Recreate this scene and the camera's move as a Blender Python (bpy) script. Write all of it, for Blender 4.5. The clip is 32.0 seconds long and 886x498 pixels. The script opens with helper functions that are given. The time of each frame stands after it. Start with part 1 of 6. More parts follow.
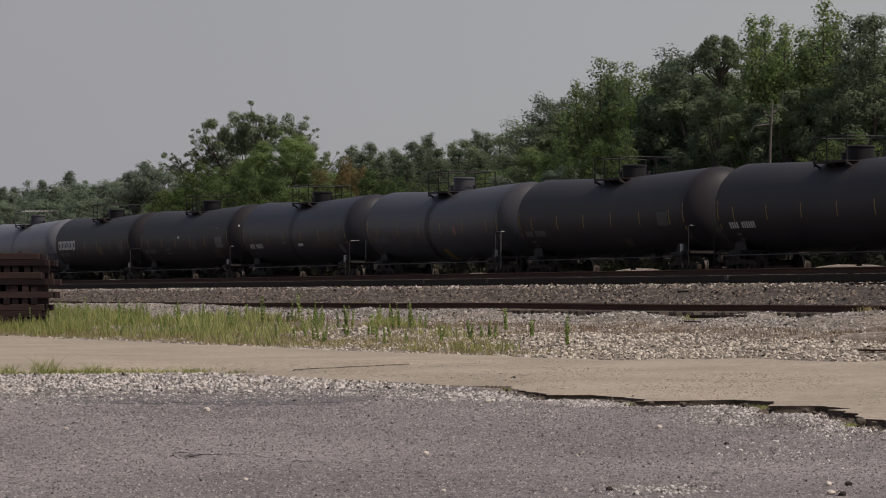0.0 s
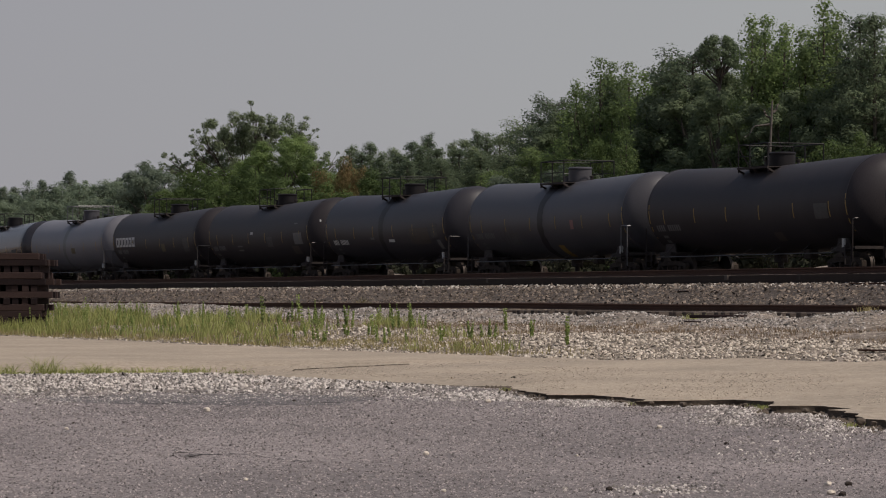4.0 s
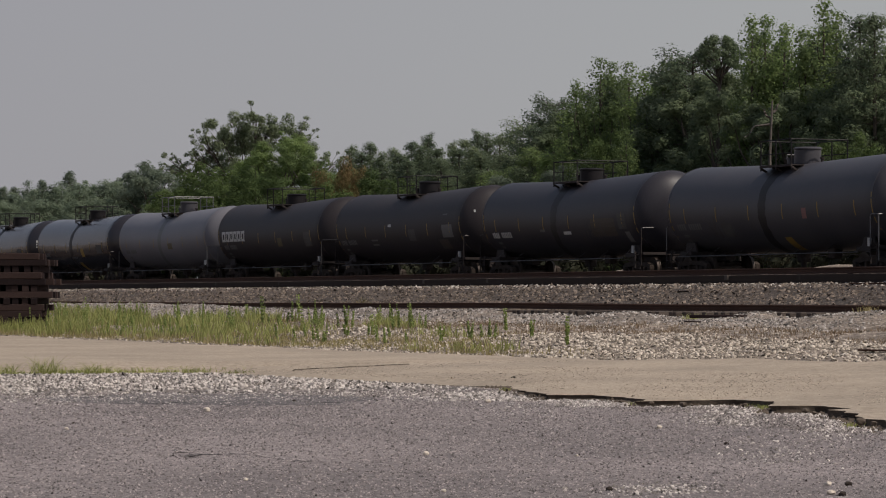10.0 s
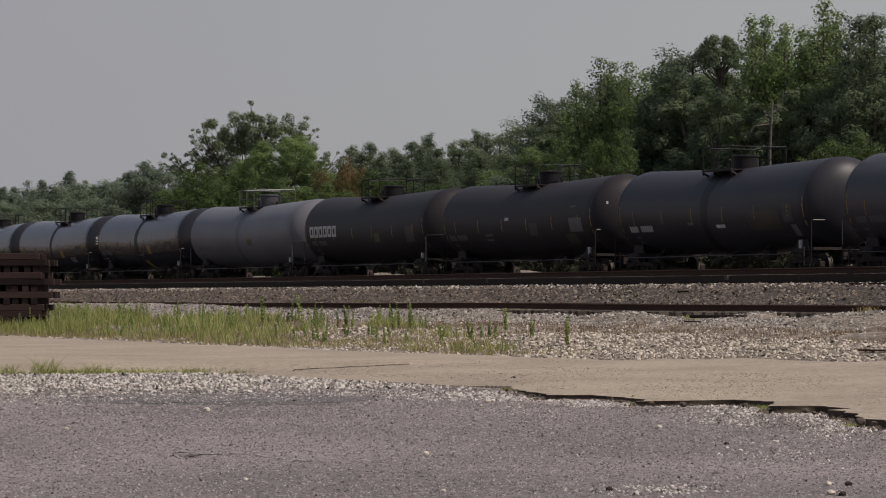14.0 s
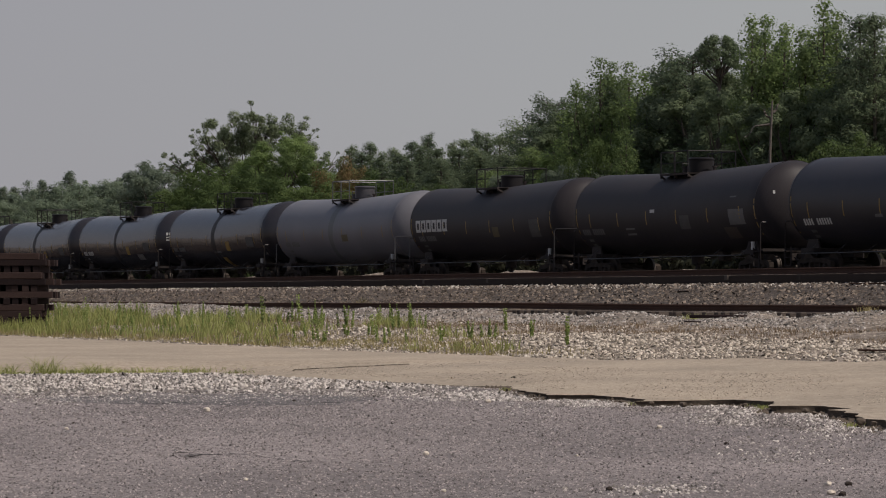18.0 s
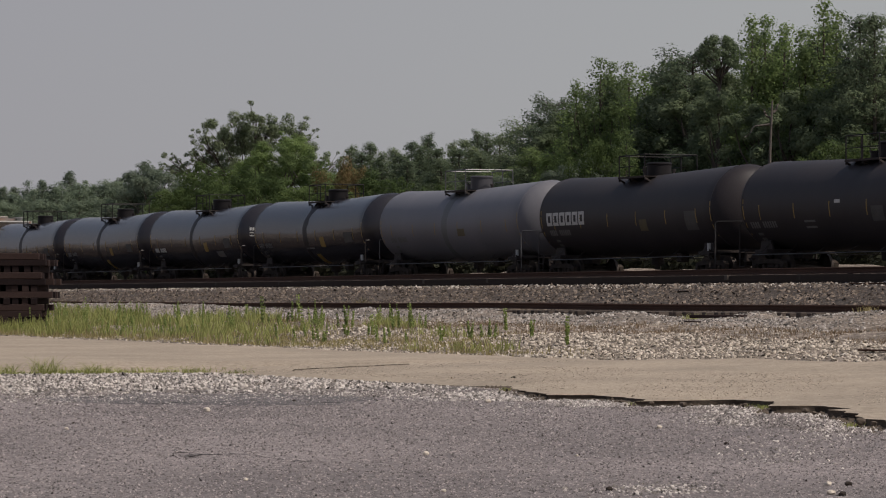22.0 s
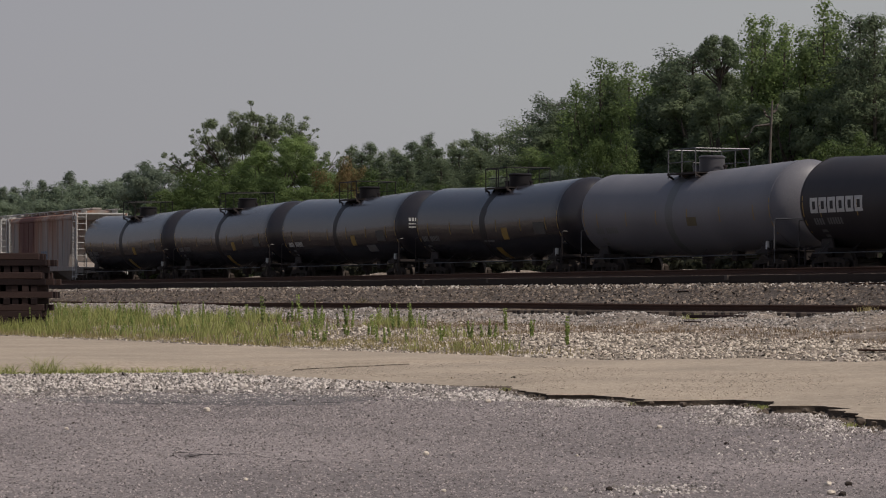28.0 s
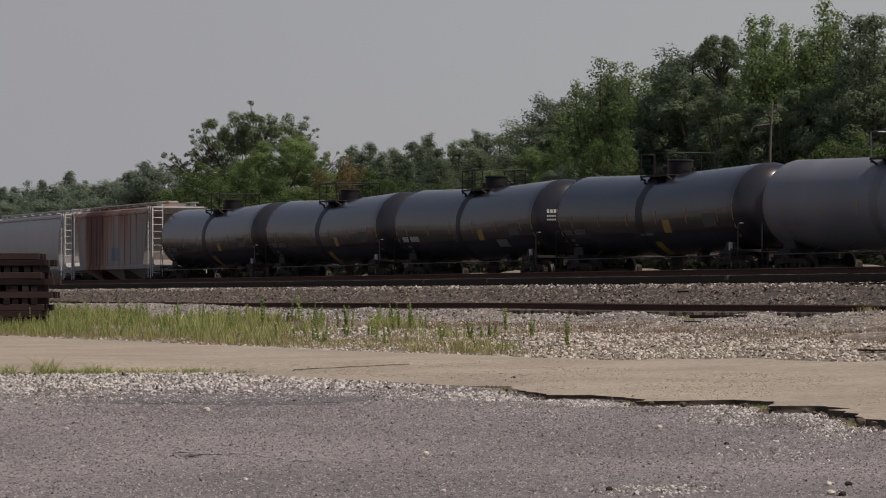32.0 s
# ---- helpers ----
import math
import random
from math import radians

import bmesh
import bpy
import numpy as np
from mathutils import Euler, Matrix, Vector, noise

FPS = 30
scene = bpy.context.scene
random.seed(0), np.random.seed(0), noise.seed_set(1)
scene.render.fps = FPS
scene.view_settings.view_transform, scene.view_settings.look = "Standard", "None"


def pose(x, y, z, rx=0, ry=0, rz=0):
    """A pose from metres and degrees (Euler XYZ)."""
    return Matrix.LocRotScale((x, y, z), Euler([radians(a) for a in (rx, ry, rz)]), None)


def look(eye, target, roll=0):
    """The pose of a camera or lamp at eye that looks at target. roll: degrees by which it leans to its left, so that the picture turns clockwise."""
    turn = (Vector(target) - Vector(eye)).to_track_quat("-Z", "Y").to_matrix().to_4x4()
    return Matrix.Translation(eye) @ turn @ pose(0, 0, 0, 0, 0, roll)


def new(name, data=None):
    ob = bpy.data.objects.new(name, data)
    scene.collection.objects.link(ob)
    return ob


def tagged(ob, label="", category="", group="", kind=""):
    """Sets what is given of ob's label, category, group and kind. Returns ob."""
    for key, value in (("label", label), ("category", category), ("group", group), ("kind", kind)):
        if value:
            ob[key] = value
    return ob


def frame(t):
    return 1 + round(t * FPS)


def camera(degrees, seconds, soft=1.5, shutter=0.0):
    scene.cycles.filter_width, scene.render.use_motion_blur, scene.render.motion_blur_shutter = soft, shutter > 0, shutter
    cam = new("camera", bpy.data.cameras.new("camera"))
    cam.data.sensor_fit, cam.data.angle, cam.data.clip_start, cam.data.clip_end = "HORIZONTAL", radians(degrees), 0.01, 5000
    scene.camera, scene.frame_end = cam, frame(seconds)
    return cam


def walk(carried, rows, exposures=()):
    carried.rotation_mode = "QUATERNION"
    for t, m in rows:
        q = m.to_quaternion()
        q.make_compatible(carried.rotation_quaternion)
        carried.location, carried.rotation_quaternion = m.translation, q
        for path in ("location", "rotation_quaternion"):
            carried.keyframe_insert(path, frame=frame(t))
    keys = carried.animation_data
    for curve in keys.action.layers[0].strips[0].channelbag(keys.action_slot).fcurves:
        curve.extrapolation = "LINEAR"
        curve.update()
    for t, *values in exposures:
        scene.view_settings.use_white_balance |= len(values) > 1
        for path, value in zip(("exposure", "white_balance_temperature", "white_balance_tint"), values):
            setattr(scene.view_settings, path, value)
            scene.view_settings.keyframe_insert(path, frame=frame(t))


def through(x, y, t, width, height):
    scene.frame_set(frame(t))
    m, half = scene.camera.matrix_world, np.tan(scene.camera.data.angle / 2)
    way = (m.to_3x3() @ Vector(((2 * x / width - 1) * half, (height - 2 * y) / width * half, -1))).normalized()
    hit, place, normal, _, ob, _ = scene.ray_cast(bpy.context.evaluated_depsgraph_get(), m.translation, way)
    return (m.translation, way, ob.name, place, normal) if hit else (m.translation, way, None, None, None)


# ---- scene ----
FOV, EYE_Z = 14.96, 1.5
YAW, TILT = 68.27, 0.826
cam = camera(FOV, 32.0, soft=1.05)
walk(cam, [(0, pose(0, 0, EYE_Z, 90 + TILT, 0, YAW)), (32, pose(0, 0, EYE_Z, 90 + TILT, 0, YAW))])

# ---- light ----
TO_SUN = Vector((0.47, 0.40, 0.80)).normalized()
SUN_EL = math.asin(TO_SUN.z)
world = bpy.data.worlds.new("hazy_sky")
scene.world = world
world.use_nodes = True
wn = world.node_tree.nodes
wl = world.node_tree.links
sky = wn.new("ShaderNodeTexSky")
sky.sky_type = "NISHITA"
sky.sun_disc = False
sky.sun_elevation = SUN_EL
sky.sun_rotation = math.atan2(TO_SUN.x, TO_SUN.y)
sky.air_density, sky.dust_density, sky.ozone_density = 1.0, 2.0, 1.5
hsv = wn.new("ShaderNodeHueSaturation")
hsv.inputs["Saturation"].default_value = 1.0
haze = wn.new("ShaderNodeMix")
haze.data_type = "RGBA"
where = wn.new("ShaderNodeTexCoord")
split = wn.new("ShaderNodeSeparateXYZ")
thick = wn.new("ShaderNodeMapRange")
thick.interpolation_type = "SMOOTHSTEP"
thick.inputs[1].default_value, thick.inputs[2].default_value, thick.inputs[3].default_value, thick.inputs[4].default_value = 0.06, 0.42, 0.92, 0.25
wl.new(where.outputs["Generated"], split.inputs[0])
wl.new(split.outputs[2], thick.inputs[0])
wl.new(thick.outputs[0], haze.inputs["Factor"])
# the haze is bluer and dimmer away from the sun, paler and brighter towards it
side = wn.new("ShaderNodeVectorMath")
side.operation = "DOT_PRODUCT"
side.inputs[1].default_value = (0.37, 0.93, 0.0)
glow = wn.new("ShaderNodeMapRange")
glow.interpolation_type = "SMOOTHSTEP"
glow.inputs[1].default_value, glow.inputs[2].default_value = -0.36, 0.36
tone = wn.new("ShaderNodeMix")
tone.data_type = "RGBA"
tone.inputs[6].default_value, tone.inputs[7].default_value = (4.2, 4.05, 4.5, 1), (5.4, 5.5, 5.5, 1)
wl.new(where.outputs["Generated"], side.inputs[0])
wl.new(side.outputs["Value"], glow.inputs[0])
wl.new(glow.outputs[0], tone.inputs["Factor"])
wl.new(tone.outputs[2], haze.inputs[7])
wl.new(sky.outputs[0], hsv.inputs["Color"])
wl.new(hsv.outputs[0], haze.inputs[6])
wl.new(haze.outputs[2], wn["Background"].inputs[0])
wn["Background"].inputs[1].default_value = 0.075
sun_data = bpy.data.lights.new("sun", "SUN")
sun_data.energy, sun_data.angle, sun_data.color = 3.15, radians(1.2), (1.0, 0.90, 0.805)
sun = new("sun", sun_data)
sun.matrix_world = look(TO_SUN * 100, (0, 0, 0))

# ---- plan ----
FWD = Vector((-0.9289, 0.3703, 0))
RIGHT = Vector((0.3703, 0.9289, 0))
FOCAL, HORIZON = 5970.0, 527.0
TRACK_Y, RAIL_Z = 55.5, 2.12       # the train's track
NEAR_Y, NEAR_Z = 51.2, 2.45        # the empty main track
SIDE_Y, SIDE_Z = 42.0, 1.31        # the siding


def along(px, y):
    """Distance along the track of a sight line, at y metres from the camera."""
    way = FWD + RIGHT * ((px - 784) / FOCAL)
    return way.x / way.y * y


def height(px, py, y):
    way = FWD + RIGHT * ((px - 784) / FOCAL)
    return EYE_Z + (HORIZON - py) / FOCAL * y / way.y


# ---- materials ----
def mat(name, colors, scale=4.0, rough=0.7, bump=0.2, metal=0.0, fine=60.0, stretch=(1, 1, 1), rough_var=0.1, bump_dist=0.01,
        per_object=0.0, per_island=0.0, spec=0.5, contrast=1.0, coat=0.0):
    """Colours blended by a coarse and a fine noise, with relief and uneven gloss."""
    m = bpy.data.materials.new(name)
    m.use_nodes = True
    n, l = m.node_tree.nodes, m.node_tree.links
    b = n["Principled BSDF"]
    tc = n.new("ShaderNodeTexCoord")
    mp = n.new("ShaderNodeMapping")
    mp.inputs["Scale"].default_value = stretch
    l.new(tc.outputs["Object"], mp.inputs[0])
    a = n.new("ShaderNodeTexNoise")
    a.inputs["Scale"].default_value, a.inputs["Detail"].default_value = scale, 5
    f = n.new("ShaderNodeTexNoise")
    f.inputs["Scale"].default_value, f.inputs["Detail"].default_value = fine, 3
    l.new(mp.outputs[0], a.inputs[0])
    l.new(mp.outputs[0], f.inputs[0])
    mix = n.new("ShaderNodeMath")
    mix.operation = "MULTIPLY_ADD"
    mix.inputs[1].default_value, mix.inputs[2].default_value = 0.45, 0.0
    l.new(f.outputs[0], mix.inputs[0])
    add = n.new("ShaderNodeMath")
    add.operation = "MULTIPLY_ADD"
    add.inputs[1].default_value = 0.55
    l.new(a.outputs[0], add.inputs[0])
    l.new(mix.outputs[0], add.inputs[2])
    last = add
    for amount, node, out in ((per_object, "ShaderNodeObjectInfo", "Random"), (per_island, "ShaderNodeNewGeometry", "Random Per Island")):
        if amount:
            info = n.new(node)
            sh = n.new("ShaderNodeMath")
            sh.operation = "MULTIPLY_ADD"
            sh.inputs[1].default_value = amount
            l.new(info.outputs[out], sh.inputs[0])
            l.new(last.outputs[0], sh.inputs[2])
            off = n.new("ShaderNodeMath")
            off.operation = "SUBTRACT"
            off.inputs[1].default_value = amount / 2
            l.new(sh.outputs[0], off.inputs[0])
            last = off
    ramp = n.new("ShaderNodeValToRGB")
    el = ramp.color_ramp.elements
    lo, hi = 0.5 - 0.2 / contrast, 0.5 + 0.2 / contrast
    el[0].position, el[1].position = lo, hi
    el[0].color, el[1].color = (*colors[0], 1), (*colors[-1], 1)
    for k, c in enumerate(colors[1:-1]):
        e = el.new(lo + (hi - lo) * (k + 1) / (len(colors) - 1))
        e.color = (*c, 1)
    l.new(last.outputs[0], ramp.inputs[0])
    l.new(ramp.outputs[0], b.inputs["Base Color"])
    rr = n.new("ShaderNodeMapRange")
    rr.inputs[3].default_value, rr.inputs[4].default_value = max(0.02, rough - rough_var), min(1, rough + rough_var)
    l.new(a.outputs[0], rr.inputs[0])
    l.new(rr.outputs[0], b.inputs["Roughness"])
    b.inputs["Metallic"].default_value = metal
    b.inputs["Specular IOR Level"].default_value = spec
    b.inputs["Coat Weight"].default_value = coat
    if bump:
        bp = n.new("ShaderNodeBump")
        bp.inputs["Strength"].default_value, bp.inputs["Distance"].default_value = bump, bump_dist
        l.new(f.outputs[0], bp.inputs["Height"])
        l.new(bp.outputs[0], b.inputs["Normal"])
    return m


def leaf_mat(name, colors, through=0.35):
    m = mat(name, colors, scale=0.5, fine=6, rough=0.55, bump=0, per_island=0.03, per_object=0.30, spec=0.05)
    n, l = m.node_tree.nodes, m.node_tree.links
    ramp = n["Color Ramp"]
    tr = n.new("ShaderNodeBsdfTranslucent")
    mx = n.new("ShaderNodeMixShader")
    mx.inputs[0].default_value = through
    l.new(ramp.outputs[0], tr.inputs[0])
    l.new(n["Principled BSDF"].outputs[0], mx.inputs[1])
    l.new(tr.outputs[0], mx.inputs[2])
    l.new(mx.outputs[0], n["Material Output"].inputs[0])
    return m


def aggregate_mat(name, colors, cell, patch_scale, patch_dark, rough=0.92, bump=0.5):
    """Loose or bound grit: every grain its own tone, in darker and paler patches."""
    m = mat(name, colors, scale=patch_scale, rough=rough, bump=0)
    n, l = m.node_tree.nodes, m.node_tree.links
    ramp, b = n["Color Ramp"], n["Principled BSDF"]
    co = n["Mapping"].outputs[0]
    vo = n.new("ShaderNodeTexVoronoi")
    vo.inputs["Scale"].default_value = cell
    v2 = n.new("ShaderNodeTexVoronoi")
    v2.inputs["Scale"].default_value = cell * 0.38
    sep = n.new("ShaderNodeSeparateColor")
    sep2 = n.new("ShaderNodeSeparateColor")
    l.new(co, vo.inputs["Vector"])
    l.new(co, v2.inputs["Vector"])
    l.new(vo.outputs["Color"], sep.inputs[0])
    l.new(v2.outputs["Color"], sep2.inputs[0])
    mx = n.new("ShaderNodeMath")
    mx.operation = "MULTIPLY_ADD"
    mx.inputs[1].default_value = 0.6
    l.new(sep.outputs[0], mx.inputs[0])
    m2 = n.new("ShaderNodeMath")
    m2.operation = "MULTIPLY"
    m2.inputs[1].default_value = 0.4
    l.new(sep2.outputs[0], m2.inputs[0])
    l.new(m2.outputs[0], mx.inputs[2])
    l.new(mx.outputs[0], ramp.inputs[0])
    el = ramp.color_ramp.elements
    for k, e in enumerate(el):
        e.position = (0.1, 0.5, 0.97)[k]
    patch = n.new("ShaderNodeTexNoise")
    patch.inputs["Scale"].default_value, patch.inputs["Detail"].default_value = patch_scale, 6
    mp = n.new("ShaderNodeMapping")
    mp.inputs["Scale"].default_value = (1, 1, 1)
    l.new(n["Texture Coordinate"].outputs["Object"], mp.inputs[0])
    l.new(mp.outputs[0], patch.inputs[0])
    pr = n.new("ShaderNodeMapRange")
    pr.inputs[1].default_value, pr.inputs[2].default_value, pr.inputs[3].default_value, pr.inputs[4].default_value = 0.33, 0.62, patch_dark, 1.12
    l.new(patch.outputs[0], pr.inputs[0])
    mul = n.new("ShaderNodeMix")
    mul.data_type, mul.blend_type = "RGBA", "MULTIPLY"
    mul.inputs["Factor"].default_value = 1
    l.new(ramp.outputs[0], mul.inputs[6])
    l.new(pr.outputs[0], mul.inputs[7])
    l.new(mul.outputs[2], b.inputs["Base Color"])
    bp = n.new("ShaderNodeBump")
    bp.inputs["Strength"].default_value, bp.inputs["Distance"].default_value = bump, 0.012
    l.new(mx.outputs[0], bp.inputs["Height"])
    l.new(bp.outputs[0], b.inputs["Normal"])
    return m


def rusty_mat():
    """Weathered grey paint with rust that has run down from the roof, worst over some panels."""
    m = mat("rust_streaked_grey_paint", [(0.215, 0.185, 0.165), (0.272, 0.240, 0.218), (0.335, 0.300, 0.275)], 0.9, 0.75, 0.1, stretch=(1.2, 1, 0.10), fine=9)
    n, l = m.node_tree.nodes, m.node_tree.links
    tc, b, ramp = n["Texture Coordinate"], n["Principled BSDF"], n["Color Ramp"]
    xyz = n.new("ShaderNodeSeparateXYZ")
    l.new(tc.outputs["Object"], xyz.inputs[0])

    def calc(op, a, c, d=None):
        k = n.new("ShaderNodeMath")
        k.operation = op
        for i, v in enumerate((a, c, d)):
            if isinstance(v, (int, float)):
                k.inputs[i].default_value = v
            elif v is not None:
                l.new(v, k.inputs[i])
        return k.outputs[0]

    def bump(centre, width, amount):
        d = calc("DIVIDE", calc("SUBTRACT", xyz.outputs[0], centre), width)
        return calc("MULTIPLY", calc("MAXIMUM", calc("SUBTRACT", 1.0, calc("MULTIPLY", d, d)), 0.0), amount)

    zone = calc("ADD", calc("ADD", bump(-3.4, 2.2, 1.15), bump(-1.2, 1.6, 0.5)), bump(3.2, 2.2, 0.25))
    mp = n.new("ShaderNodeMapping")
    mp.inputs["Scale"].default_value = (1.7, 1, 0.10)
    l.new(tc.outputs["Object"], mp.inputs[0])
    streak = n.new("ShaderNodeTexNoise")
    streak.inputs["Scale"].default_value, streak.inputs["Detail"].default_value = 1.6, 6
    l.new(mp.outputs[0], streak.inputs[0])
    fall = calc("MULTIPLY_ADD", xyz.outputs[2], 0.16, -0.42)
    amount = calc("ADD", calc("MULTIPLY_ADD", streak.outputs[0], 1.7, -0.85), calc("ADD", zone, fall))
    rust = n.new("ShaderNodeValToRGB")
    el = rust.color_ramp.elements
    el[0].position, el[1].position = 0.35, 1.0
    el[0].color, el[1].color = (0.28, 0.145, 0.085, 1), (0.105, 0.034, 0.025, 1)
    l.new(amount, rust.inputs[0])
    cover = n.new("ShaderNodeMapRange")
    cover.inputs[1].default_value, cover.inputs[2].default_value = 0.0, 0.55
    l.new(amount, cover.inputs[0])
    mix = n.new("ShaderNodeMix")
    mix.data_type = "RGBA"
    l.new(cover.outputs[0], mix.inputs["Factor"])
    l.new(ramp.outputs[0], mix.inputs[6])
    l.new(rust.outputs[0], mix.inputs[7])
    l.new(mix.outputs[2], b.inputs["Base Color"])
    return m


